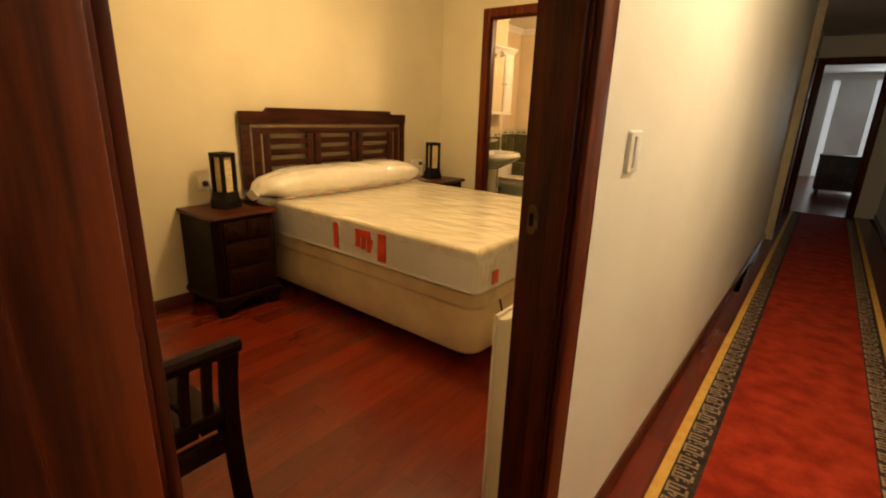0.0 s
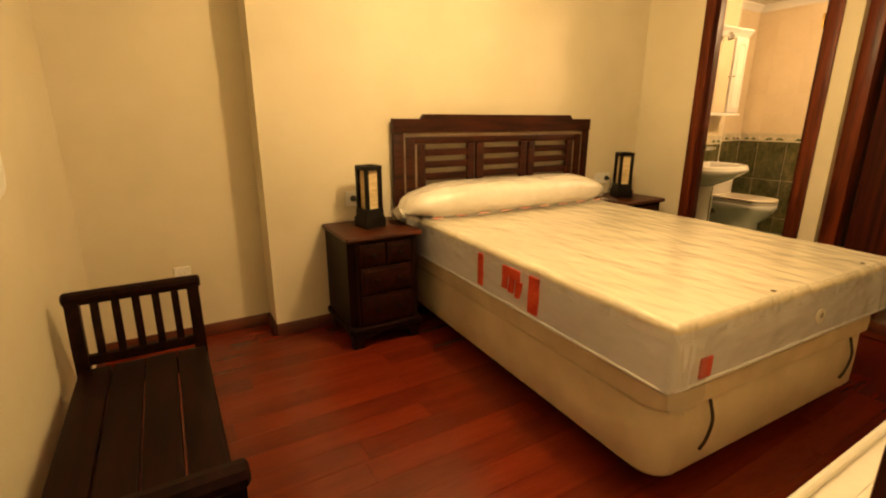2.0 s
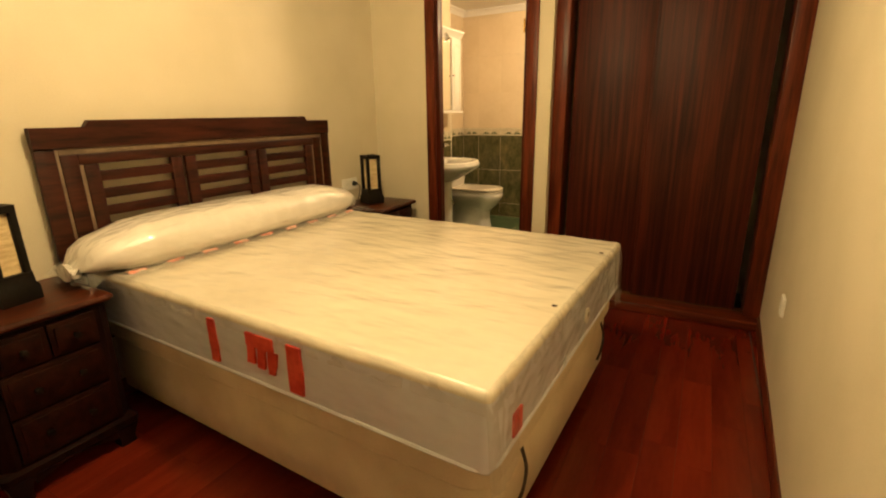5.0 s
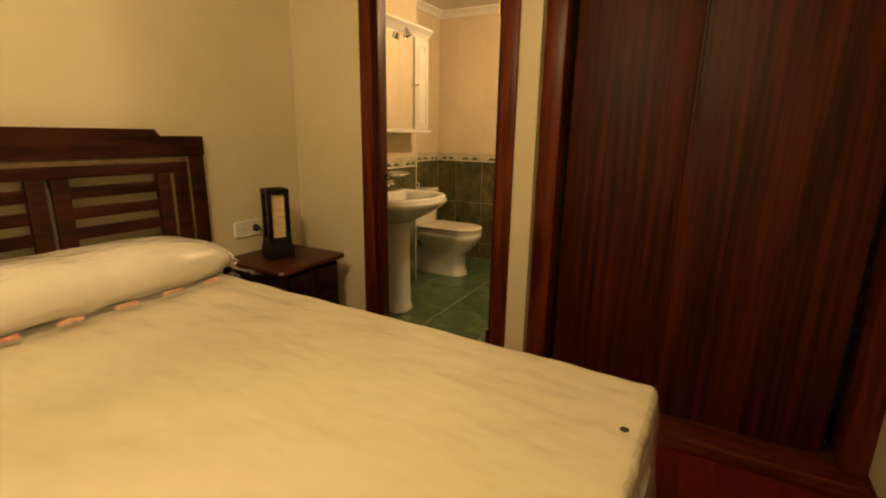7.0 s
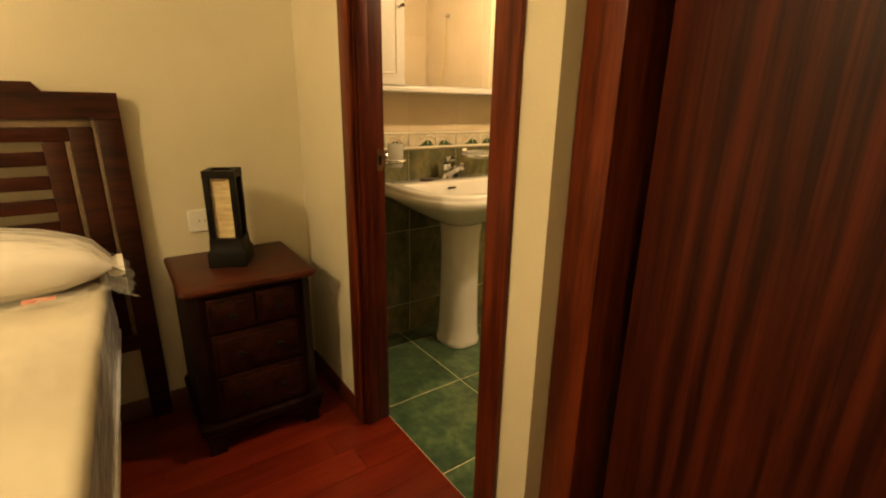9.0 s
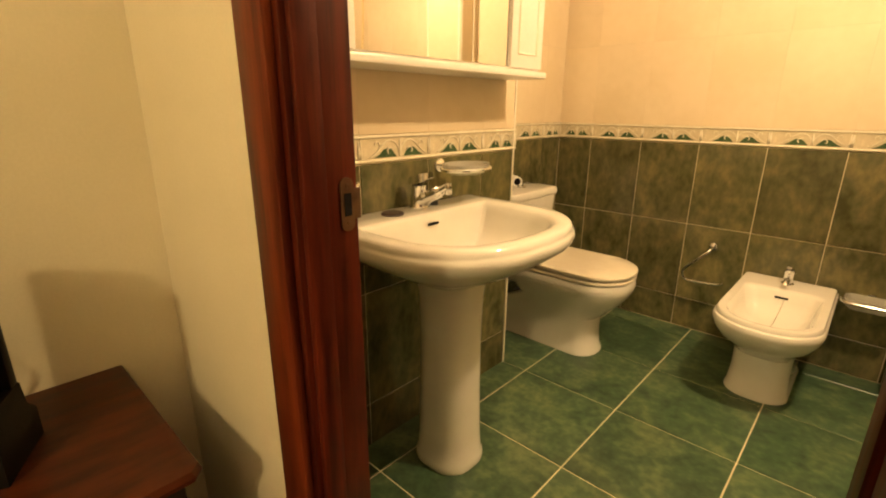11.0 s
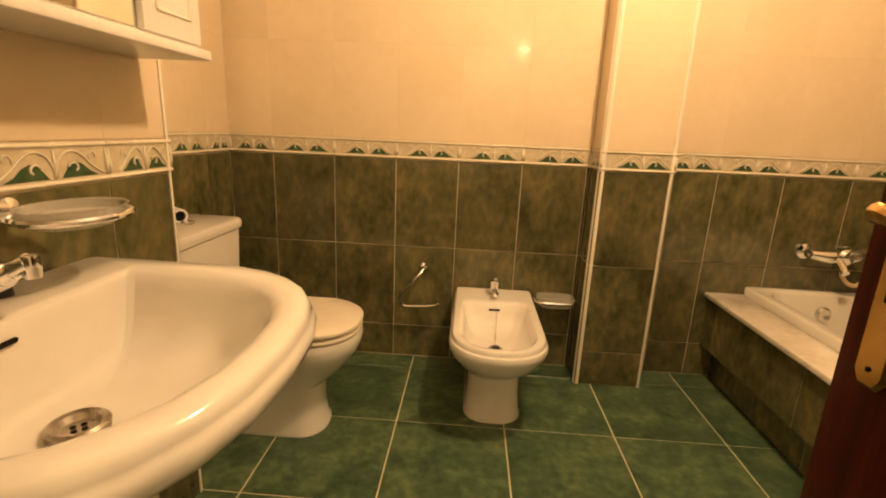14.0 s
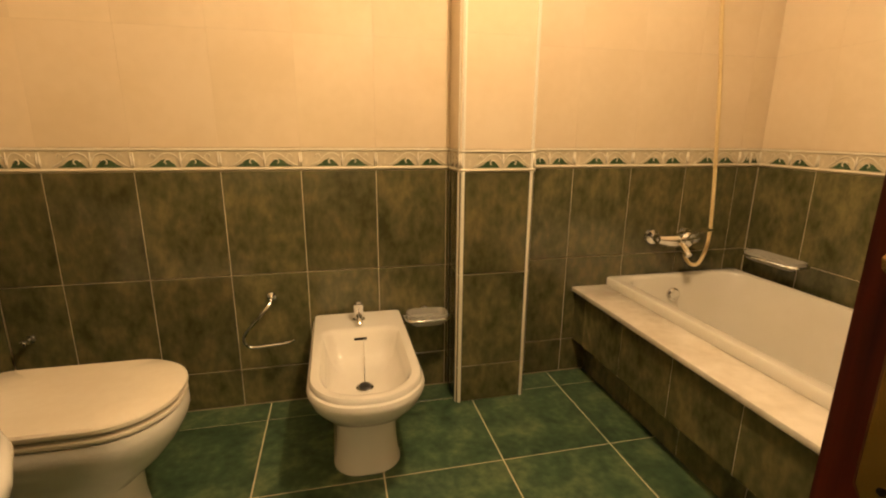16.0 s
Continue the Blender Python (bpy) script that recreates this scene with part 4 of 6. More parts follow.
def wall_plate(name, m, w, h, label, category, holes=(), rocker=False, plug=()):
    """A plastic wall plate in local x, z; the wall at y = 0, the room at +y."""
    t = thing(name, m, label, category, "wall plates")
    pts = rounded(-w / 2, -h / 2, w / 2, h / 2, 0.008, 4)
    bm = loft(bm_new(), [[(x * k, y, z * k) for x, z in pts] for k, y in ((1.0, 0.0), (1.0, 0.006), (0.95, 0.010))])
    part("plate", bm, WHITE_PLASTIC, t)
    for x in holes:
        bm = lathe(bm_new(), [(0.0, 0.0085), (0.019, 0.0085), (0.021, 0.0105), (0.019, 0.0115), (0.016, 0.0095), (0.0, 0.0095)], (x, 0, 0), "Y", 18)
        part("socket", bm, WHITE_PLASTIC, t)
        if x not in plug:
            for q in (-0.0095, 0.0095):
                part("hole", lathe(bm_new(), [(0.0, 0.009), (0.0025, 0.009), (0.0025, 0.0104), (0.0, 0.0104)], (x + q, 0, 0), "Y", 8), SLOT_DARK, t)
    for x in plug:
        bm = lathe(bm_new(), [(0.0, 0.009), (0.018, 0.009), (0.018, 0.020), (0.012, 0.034), (0.006, 0.045), (0.0, 0.045)], (x, 0, 0), "Y", 14)
        part("plug", bm, BLACK_PLASTIC, t, "black mains plug")
        bm = tube(bm_new(), curve_points([(x, 0.044, 0), (x - 0.004, 0.062, -0.02), (x - 0.010, 0.05, -0.07), (x - 0.014, 0.03, -0.118)], 6), 0.0028, 6)
        part("cable", bm, BLACK_PLASTIC, t, "thin black cable")
    if rocker:
        part("rocker", box(bm_new(), -0.016, 0.008, -0.036, 0.016, 0.015, 0.036, 0.003), WHITE_PLASTIC, t)
    return t


wall_plate("wall_socket", pose(-2.80, 4.630, 0.745, 0, 0, -90), 0.165, 0.082, "white double wall socket with a black plug", "socket", holes=(-0.036, 0.036), plug=(-0.036,))
wall_plate("wall_socket", pose(-2.80, 2.553, 0.752, 0, 0, -90), 0.086, 0.086, "white wall socket with a black plug behind a bedside lamp", "socket", holes=(0.0,), plug=(0.0,))
wall_plate("wall_socket", pose(hall(4.23) - THICK, 4.23, 0.44, 0, 0, 88), 0.082, 0.082, "white single wall socket low on the wall", "socket", holes=(0.0,))
wall_plate("wall_socket", pose(-3.0, 1.645, 0.385, 0, 0, -90), 0.082, 0.082, "white wall socket above the skirting", "socket", holes=(0.0,))
wall_plate("light_switch", pose(hall(2.245), 2.245, 1.158, 0, 0, -92), 0.084, 0.096, "white rocker light switch beside the doorway", "switch", rocker=True)

# bench with slatted ends
bench = thing("bench", pose(0, 0, 0), "black-brown wooden bench with slatted raised ends", "bench")
NX0, NX1, NY0, NY1, NS = -2.10, -0.985, 1.285, 1.69, 0.365
for k in range(4):
    y0 = NY0 + 0.006 + k * (NY1 - NY0 - 0.012) / 4
    part("seat_slat", box(bm_new(), NX0 + 0.03, y0 + 0.003, NS - 0.024, NX1 - 0.03, y0 + (NY1 - NY0 - 0.012) / 4 - 0.003, NS, 0.004), BENCH_WOOD, bench)
for y in (NY0 + 0.004, NY1 - 0.026):
    part("seat_rail", box(bm_new(), NX0 + 0.03, y, NS - 0.085, NX1 - 0.03, y + 0.022, NS - 0.025, 0.003), BENCH_WOOD, bench)
for xe, s in ((NX0, -1), (NX1, 1)):
    bow = lambda z: xe + s * (0.035 * ((z - NS) / 0.25) ** 2 - 0.02 if z > NS else -0.02 + 0.05 * ((NS - z) / NS) ** 2)
    for y in (NY0 + 0.022, NY1 - 0.022):
        bm = bm_new()
        zs = [0.0, 0.08, 0.18, 0.28, 0.36, 0.44, 0.52, 0.57, 0.61]
        loft(bm, [[(bow(z) + a, y + b, z) for a, b in ((-0.018, -0.02), (0.018, -0.02), (0.018, 0.02), (-0.018, 0.02))] for z in zs])
        part("leg", bm, BENCH_WOOD, bench)
    bm = tube(bm_new(), [(bow(0.60) + s * 0.006, y, 0.608) for y in (NY0 - 0.006, NY0, NY0 + 0.02, NY1 - 0.02, NY1, NY1 + 0.006)], [0.016, 0.024, 0.025, 0.025, 0.024, 0.016], 10)
    part("top_rail", bm, BENCH_WOOD, bench)
    part("cross_rail", box(bm_new(), bow(0.42) - 0.013, NY0 + 0.04, 0.375, bow(0.42) + 0.013, NY1 - 0.04, 0.41, 0.003), BENCH_WOOD, bench)
    part("stretcher", box(bm_new(), bow(0.3) - 0.010, NY0 + 0.04, 0.27, bow(0.3) + 0.010, NY1 - 0.04, 0.335, 0.003), BENCH_WOOD, bench)
    for k in range(5):
        y = NY0 + 0.022 + (k + 1) * (NY1 - NY0 - 0.044) / 6
        bm = bm_new()
        loft(bm, [[(bow(z) + a, y + b, z) for a, b in ((-0.008, -0.012), (0.008, -0.012), (0.008, 0.012), (-0.008, 0.012))] for z in (0.405, 0.46, 0.52, 0.57, 0.60)])
        part("slat", bm, BENCH_WOOD, bench)

# electric heater on the wall by the door
RY0, RY1 = 2.13, 2.67
rx = hall(2.4) - THICK - 0.012
heater = thing("storage_heater", pose(0, 0, 0), "white enamelled storage heater standing against the wall", "heater")
bm = box(bm_new(), rx - 0.100, RY0, 0.03, rx, RY1, 0.71, 0.006)
part("body", bm, WHITE_METAL, heater)
part("top_plate", box(bm_new(), rx - 0.085, RY0 + 0.05, 0.709, rx - 0.015, RY1 - 0.05, 0.7135, 0.0015), WHITE_METAL, heater)
bm = box(bm_new(), rx - 0.150, RY0 + 0.002, 0.05, rx - 0.138, RY1 - 0.002, 0.698, 0.005)
part("front_panel", bm, WHITE_METAL, heater)
part("front_lip", tube(bm_new(), [(rx - 0.143, RY0 + 0.004, 0.696), (rx - 0.143, RY1 - 0.004, 0.696)], 0.0068, 10), WHITE_METAL, heater, "rounded rim along the air outlet")
bm = bm_new()
loft(bm, [[(x, y, z) for x, z in ((rx - 0.138, 0.06), (rx - 0.1005, 0.06), (rx - 0.1005, 0.704), (rx - 0.110, 0.698), (rx - 0.126, 0.693), (rx - 0.138, 0.694))] for y in (RY0 + 0.006, RY1 - 0.006)])
part("outlet_channel", bm, WHITE_METAL, heater)
for k in range(4):
    z = 0.585 + 0.024 * k
    for y in (RY0 - 0.001, RY1 - 0.002):
        part("vent_slot", box(bm_new(), rx - 0.075, y, z, rx - 0.025, y + 0.003, z + 0.004), WORN_CHROME, heater)
for y in (RY0 + 0.08, RY1 - 0.12):
    part("foot", box(bm_new(), rx - 0.15, y, 0.0, rx - 0.01, y + 0.04, 0.034, 0.004), WHITE_METAL, heater)

# wardrobe with two sliding doors, pushed a little open
ward = thing("wardrobe", pose(0, 0, 0), "built-in mahogany wardrobe with two sliding doors, slightly open", "wardrobe")
WX0, WX1 = -1.446, hall(5.1) - THICK - 0.002
SEAM = -0.882
part("frame_post", box(bm_new(), WX0, 5.040, 0.056, WX0 + 0.084, 5.20, 2.36, 0.005), MAHOGANY_TRIM, ward)
part("frame_post", box(bm_new(), WX1 - 0.085, 5.040, 0.056, WX1, 5.20, 2.36, 0.005), MAHOGANY_TRIM, ward)
part("frame_head", box(bm_new(), WX0 + 0.084, 5.040, 2.29, WX1 - 0.085, 5.20, 2.36, 0.005), MAHOGANY_TRIM, ward)
bm = box(bm_new(), WX0, 4.962, 0, WX1, 5.20, 0.055, 0.007, 3)
part("sill", bm, SILL_WOOD, ward, "raised mahogany track sill")
for y in (5.108, 5.138):
    part("track", box(bm_new(), WX0 + 0.089, y, 0.0545, WX1 - 0.086, y + 0.012, 0.063, 0.002), DULL_BRASS, ward, "narrow metal sliding track")
front_door = part("door", box(bm_new(), SEAM, 5.104, 0.064, WX1 - 0.085 - 0.042, 5.124, 2.288, 0.002), WARDROBE_WOOD, ward)
part("edge_strip", box(bm_new(), SEAM - 0.003, 5.1015, 0.064, SEAM + 0.010, 5.1255, 2.288, 0.002), WARDROBE_WOOD, front_door, "narrow rounded mahogany edge")
part("door", box(bm_new(), WX0 + 0.104, 5.134, 0.064, SEAM + 0.03, 5.154, 2.288, 0.002), WARDROBE_WOOD, ward)
# the interior's darkness is painted on this added panel
part("lining", box(bm_new(), WX0 + 0.004, 5.67, 0.0, WX1 - 0.004, 5.69, 2.36), SLOT_DARK, ward, "inner back panel, near-black for the unlit interior")
part("hanging_rail", tube(bm_new(), [(WX0 + 0.01, 5.45, 1.95), (WX1 - 0.02, 5.45, 1.95)], 0.013, 10), CHROME, ward)

# bedroom door, folded back against the corridor wall
bdoor = thing("bedroom_door", pose(hall(1.14) + 0.004, 1.14, 0, 0, 0, -92), "mahogany panelled bedroom door folded back against the corridor wall", "door")
DW = 0.69
for x0, x1 in ((0.0, 0.11), (DW - 0.11, DW)):
    part("stile", box(bm_new(), x0, 0, 0.008, x1, 0.035, 2.04, 0.003), MAHOGANY, bdoor)
for z0, z1 in ((0.008, 0.20), (0.80, 0.92), (1.92, 2.04)):
    part("rail", box(bm_new(), 0.11, 0, z0, DW - 0.11, 0.035, z1, 0.003), MAHOGANY, bdoor)
for z0, z1 in ((0.20, 0.80), (0.92, 1.92)):
    bm = box(bm_new(), 0.11, 0.008, z0, DW - 0.11, 0.024, z1)
    box(bm, 0.16, 0.02, z0 + 0.05, DW - 0.16, 0.032, z1 - 0.05, 0.008)
    part("panel", bm, MAHOGANY, bdoor, "raised and fielded panel")

# small hook and plaque on the bench wall
plaque = thing("wall_plaque", pose(-1.74, 1.235, 0.96), "brown wooden plaque hanging on the cream wall", "plaque")
part("board", box(bm_new(), 0.0, 0.0, -0.04, 0.10, 0.012, 0.05, 0.008), MAHOGANY_TRIM, plaque)
handle = thing("wall_handset", pose(-1.84, 1.235, 1.08), "small cream handset on the wall above a brown plaque", "handset")
bm = tube(bm_new(), curve_points([(0.0, 0.006, 0.10), (-0.015, 0.028, 0.06), (-0.02, 0.032, 0.0), (-0.012, 0.028, -0.06), (0.0, 0.008, -0.09)], 6), 0.010, 8)
part("grip", bm, WHITE_PLASTIC, handle)
part("cradle", box(bm_new(), 0.0, 0.0, -0.08, 0.05, 0.02, 0.10, 0.006), WHITE_PLASTIC, handle)

# ---- the corridor's things ----
rug = thing("runner_rug", pose(0, 0, 0), "long red runner rug with patterned dark border and gold edge", "rug")
Y0, Y1 = -1.2, 9.6


def strip(name, s0, s1, z, mat, label=""):
    b = prism(bm_new(), [(hall(Y0) + s0, Y0), (hall(Y0) + s1, Y0), (hall(Y1) + s1, Y1), (hall(Y1) + s0, Y1)], 0.001, z)
    return part(name, b, mat, rug, label)


strip("field", 0.240, 0.740, 0.010, RUG_RED)
for a, b in ((0.146, 0.240), (0.740, 0.834)):
    strip("border", a, b, 0.010, RUG_DARK, "dark border with woven figures")
for a, b in ((0.110, 0.146), (0.834, 0.870)):
    strip("edge_stripe", a, b, 0.010, RUG_GOLD, "gold edge stripe")
bm = bm_new()
rnd = random.Random(3)
for side in (0.193, 0.787):
    y = 1.0
    while y < 9.4:
        x = hall(y) + side
        # a hooked figure and a key-shaped one, turn about, with flecks between
        for k in range(3):
            box(bm, x - 0.033, y + 0.021 * k, 0.0095, x + (0.030, 0.004, 0.022)[k], y + 0.021 * k + 0.008, 0.0112)
        box(bm, x - 0.040, y - 0.006, 0.0095, x - 0.032, y + 0.052, 0.0113)
        box(bm, x + 0.020, y + 0.012, 0.0095, x + 0.030, y + 0.034, 0.0113)
        for q in range(4):
            a, c = rnd.uniform(-0.038, 0.030), rnd.uniform(0.058, 0.078)
            box(bm, x + a, y + c, 0.0095, x + a + rnd.uniform(0.006, 0.016), y + c + 0.006, 0.0112)
        y += 0.086
part("woven_pattern", bm, RUG_CREAM, rug, "beige woven figures", smooth=False)
rug.children[-1]["kind"] = "stuff"

chest = thing("sideboard", pose(0.49, 12.4, 0), "dark brown wooden sideboard in the far room", "sideboard")
part("carcass", box(bm_new(), 0, 0.01, 0.07, 1.25, 0.45, 0.68, 0.004), DARK_CLOTH, chest)
part("top", box(bm_new(), -0.015, -0.01, 0.68, 1.265, 0.46, 0.71, 0.005), DARK_CLOTH, chest)
for k in range(3):
    part("door", box(bm_new(), 0.015 + 0.41 * k, -0.008, 0.09, 0.41 + 0.41 * k, 0.009, 0.665, 0.004), DARK_CLOTH, chest)
for x in (0.04, 1.15):
    for y in (0.04, 0.38):
        part("leg", box(bm_new(), x, y, 0, x + 0.05, y + 0.05, 0.07, 0.003), DARK_CLOTH, chest)
win = tagged(new("window_1"), "tall curtained window with daylight behind it", "window", kind="structure")
part("curtain", box(bm_new(), 0.49, 15.95, 0.03, 0.61, 15.99, 2.25), WINDOW_GLOW, win)
part("curtain", box(bm_new(), 1.27, 15.95, 0.03, 1.40, 15.99, 2.25), WINDOW_GLOW, win)
part("blind", box(bm_new(), 0.61, 15.96, 0.03, 1.27, 15.985, 2.25), CEILING, win, "closed pale roller blind")


# ---- the bathroom's things ----
def scaled(out, k, cx, cy, z, ky=None):
    ky = k if ky is None else ky
    return [(cx + (x - cx) * k, cy + (y - cy) * ky, z) for x, y in out]


# pedestal washbasin
basin = thing("washbasin", pose(BATH_L, 5.70, 0), "white ceramic pedestal washbasin with a rolled rim", "washbasin")


def bowed(x0, x1, half, start, n=14, power=0.82):
    """A basin's outline: straight back and sides, a full curve in front from x = start."""
    arc = [(start + (x1 - start) * math.cos(a) ** power, half * math.copysign(abs(math.sin(a)) ** power, a)) for a in [math.pi * (k / n - 0.5) for k in range(1, n)]]
    return [(x0, -half + 0.01), (x0 + 0.01, -half), (start, -half)] + arc + [(start, half), (x0 + 0.01, half), (x0, half - 0.01)]


rim = bowed(0.002, 0.55, 0.338, 0.24)
bowl = bowed(0.135, 0.485, 0.262, 0.24)
c = (0.22, 0.0)
rings = [scaled(rim, k, *c, z) for k, z in ((0.34, 0.640), (0.50, 0.668), (0.70, 0.702), (0.85, 0.733), (0.93, 0.752), (0.972, 0.764), (0.992, 0.774), (1.0, 0.784), (0.998, 0.792), (0.990, 0.798), (0.981, 0.801), (0.978, 0.806), (0.972, 0.814), (0.958, 0.820), (0.942, 0.823))]
b = (0.235, 0.0)
rings += [scaled(bowl, k, *b, z) for k, z in ((1.09, 0.8235), (1.04, 0.820), (1.0, 0.810), (0.96, 0.785), (0.90, 0.745), (0.80, 0.705), (0.62, 0.678), (0.35, 0.666), (0.12, 0.662))]
part("bowl", loft(bm_new(), rings), CERAMIC, basin)
bm = bm_new()
col = rounded(0.12, -0.095, 0.32, 0.095, 0.075, 8)
loft(bm, [scaled(col, k, *c, z) for k, z in ((1.04, 0.0), (1.06, 0.012), (1.04, 0.028), (0.98, 0.04), (0.95, 0.10), (0.90, 0.30), (0.89, 0.48), (0.92, 0.58), (1.02, 0.66))])
part("pedestal", bm, CERAMIC, basin)
part("drain", lathe(bm_new(), [(0.0, 0.655), (0.039, 0.655), (0.040, 0.667), (0.035, 0.6705), (0.028, 0.668), (0.022, 0.6595), (0.0, 0.6585)], (0.235, 0, 0.010), n=18), WORN_CHROME, basin, "chrome drain")
for k in range(4):
    a = k * math.pi / 2
    part("drain_hole", lathe(bm_new(), [(0.0, 0.0), (0.004, 0.0), (0.004, 0.0015), (0.0, 0.0015)], (0.235 + 0.009 * math.cos(a), 0.009 * math.sin(a), 0.6690), n=8), SLOT_DARK, basin)
bm = box(bm_new(), -0.002, -0.022, -0.004, 0.004, 0.022, 0.004, 0.002)
part("overflow", bm, SLOT_DARK, basin, "dark overflow slot", at=pose(0.143, 0.0, 0.790, 0, 25, 0))

# basin mixer tap
tap = thing("basin_tap", pose(BATH_L + 0.060, 5.720, 0.822, 0, 0, 8), "chrome single-lever basin mixer tap", "tap")
part("body", lathe(bm_new(), [(0.0, 0.0), (0.031, 0.0), (0.031, 0.006), (0.027, 0.011), (0.025, 0.030), (0.023, 0.068), (0.025, 0.074), (0.0, 0.078)], n=20), CHROME, tap)
bm = tube(bm_new(), curve_points([(0.006, 0, 0.026), (0.045, 0, 0.044), (0.085, 0, 0.064), (0.112, 0, 0.078)], 5), [0.024] * 4 + [0.019] * 6 + [0.014] * 6, 12)
part("spout", bm, CHROME, tap)
part("aerator", lathe(bm_new(), [(0.0, 0.056), (0.0105, 0.056), (0.0115, 0.060), (0.0125, 0.080), (0.011, 0.088), (0.0, 0.090)], (0.112, 0, 0), n=14), CHROME, tap)
bm = bm_new()
for_lever = ((-0.030, 0.016, 0.078, 0.018), (-0.010, 0.025, 0.078, 0.026), (0.014, 0.026, 0.080, 0.030), (0.030, 0.022, 0.088, 0.026), (0.046, 0.014, 0.100, 0.016))
loft(bm, [[(x, -w, z), (x, w, z), (x, w * 0.8, z + h), (x, -w * 0.8, z + h)] for x, w, z, h in for_lever])
lever = part("lever", bm, CHROME, tap)
part("mark", lathe(bm_new(), [(0.0, 0.0), (0.006, 0.0), (0.005, 0.0025), (0.0, 0.003)], (0.0, 0.0, 0.0), "X", 12), RED_INK, lever, "red and dark temperature mark", at=pose(0.041, 0.0, 0.104, 0, 35, 0))
soap = thing("sink_plug", pose(BATH_L + 0.075, 5.597, 0.8222), "dark rubber plug lying on the basin ledge", "sink plug")
part("plug_disc", lathe(bm_new(), [(0.0, 0.0), (0.033, 0.0), (0.035, 0.004), (0.030, 0.008), (0.012, 0.009), (0.0, 0.009)], n=20), DARK_CLOTH, soap)
plug2 = thing("tap_cap", pose(BATH_L + 0.055, 5.79, 0.8222), "small black rubber stopper behind the tap", "stopper")
part("cap", lathe(bm_new(), [(0.0, 0.0), (0.018, 0.0), (0.016, 0.014), (0.008, 0.020), (0.0, 0.021)], n=14), BLACK_PLASTIC, plug2)


def wall_bracket(name, m, r, label, glass):
    """A chrome ring on a wall arm that carries a glass dish or cup; the wall at x = 0."""
    t = thing(name, m, label, "bathroom holder", "chrome holders over the basin")
    part("rose", lathe(bm_new(), [(0.0, 0.0), (0.024, 0.0), (0.022, 0.008), (0.010, 0.014), (0.0, 0.016)], (0, 0, 0), "X", 16), CHROME, t)
    part("arm", tube(bm_new(), [(0.01, 0, 0), (0.04, 0, 0.002), (0.06, 0, 0.0)], 0.007, 8), CHROME, t)
    loop = [(0.055 + r + r * math.cos(a), 1.35 * r * math.sin(a), 0.0) for a in [2 * math.pi * k / 28 for k in range(29)]]
    part("ring", tube(bm_new(), loop, 0.006, 8), CHROME, t)
    bm = bm_new()
    prof = glass
    loft(bm, [[(0.055 + r + (r - 0.004) * k * math.cos(a), 1.35 * (r - 0.004) * k * math.sin(a), z) for a in [2 * math.pi * q / 28 for q in range(28)]] for k, z in prof], caps=(False, True))
    part("dish", bm, FROSTED, t, "frosted glass dish")
    return t


FROSTED = clear_film("frosted_glass_dish", (0.72, 0.70, 0.62), 0.45)
wall_bracket("soap_dish_holder", pose(BATH_L, 5.875, 0.940), 0.068, "chrome wall holder with a frosted glass soap dish", ((0.75, -0.016), (0.95, -0.004), (1.02, 0.010), (1.05, 0.016), (0.98, 0.014), (0.9, 0.0), (0.1, -0.006)))
wall_bracket("cup_holder", pose(BATH_L, 5.415, 0.930), 0.034, "chrome wall holder with a frosted glass tumbler", ((0.80, -0.03), (0.86, -0.028), (0.95, 0.03), (1.0, 0.075), (0.94, 0.075), (0.88, 0.02), (0.1, -0.02)))

# mirror cabinet
cab = thing("mirror_cabinet", pose(0, 0, 0), "white mirror cabinet with arched side doors and spotlights", "mirror cabinet")
CX0, CX1, CY0, CY1, CZ0, CZ1 = BATH_L + 0.001, -2.705, 5.23, 6.235, 1.25, 1.90
part("carcass", box(bm_new(), CX0, CY0, CZ0, CX1, CY1, CZ1, 0.003), WHITE_METAL, cab)
part("shelf", box(bm_new(), CX0, CY0 - 0.008, CZ0 - 0.022, CX1 + 0.028, CY1 + 0.010, CZ0 - 0.001, 0.004), WHITE_METAL, cab)
bm = bm_new()
prof = [(0.0, 0.0), (0.006, 0.0), (0.012, 0.018), (0.030, 0.034), (0.042, 0.046), (0.042, 0.060), (0.0, 0.060)]
loft(bm, [[(CX1 + d, y, CZ1 - 0.01 + z) for d, z in prof] for y in (CY0 - 0.01, CY1 + 0.012)])
part("cornice", bm, WHITE_METAL, cab)
part("mirror", box(bm_new(), CX1 + 0.001, 5.43, CZ0 + 0.008, CX1 + 0.005, 6.035, CZ1 - 0.03), MIRROR, cab)
part("mirror_edge", box(bm_new(), CX1 + 0.0008, 5.86, CZ0 + 0.008, CX1 + 0.0058, 5.863, CZ1 - 0.03), WHITE_METAL, cab)
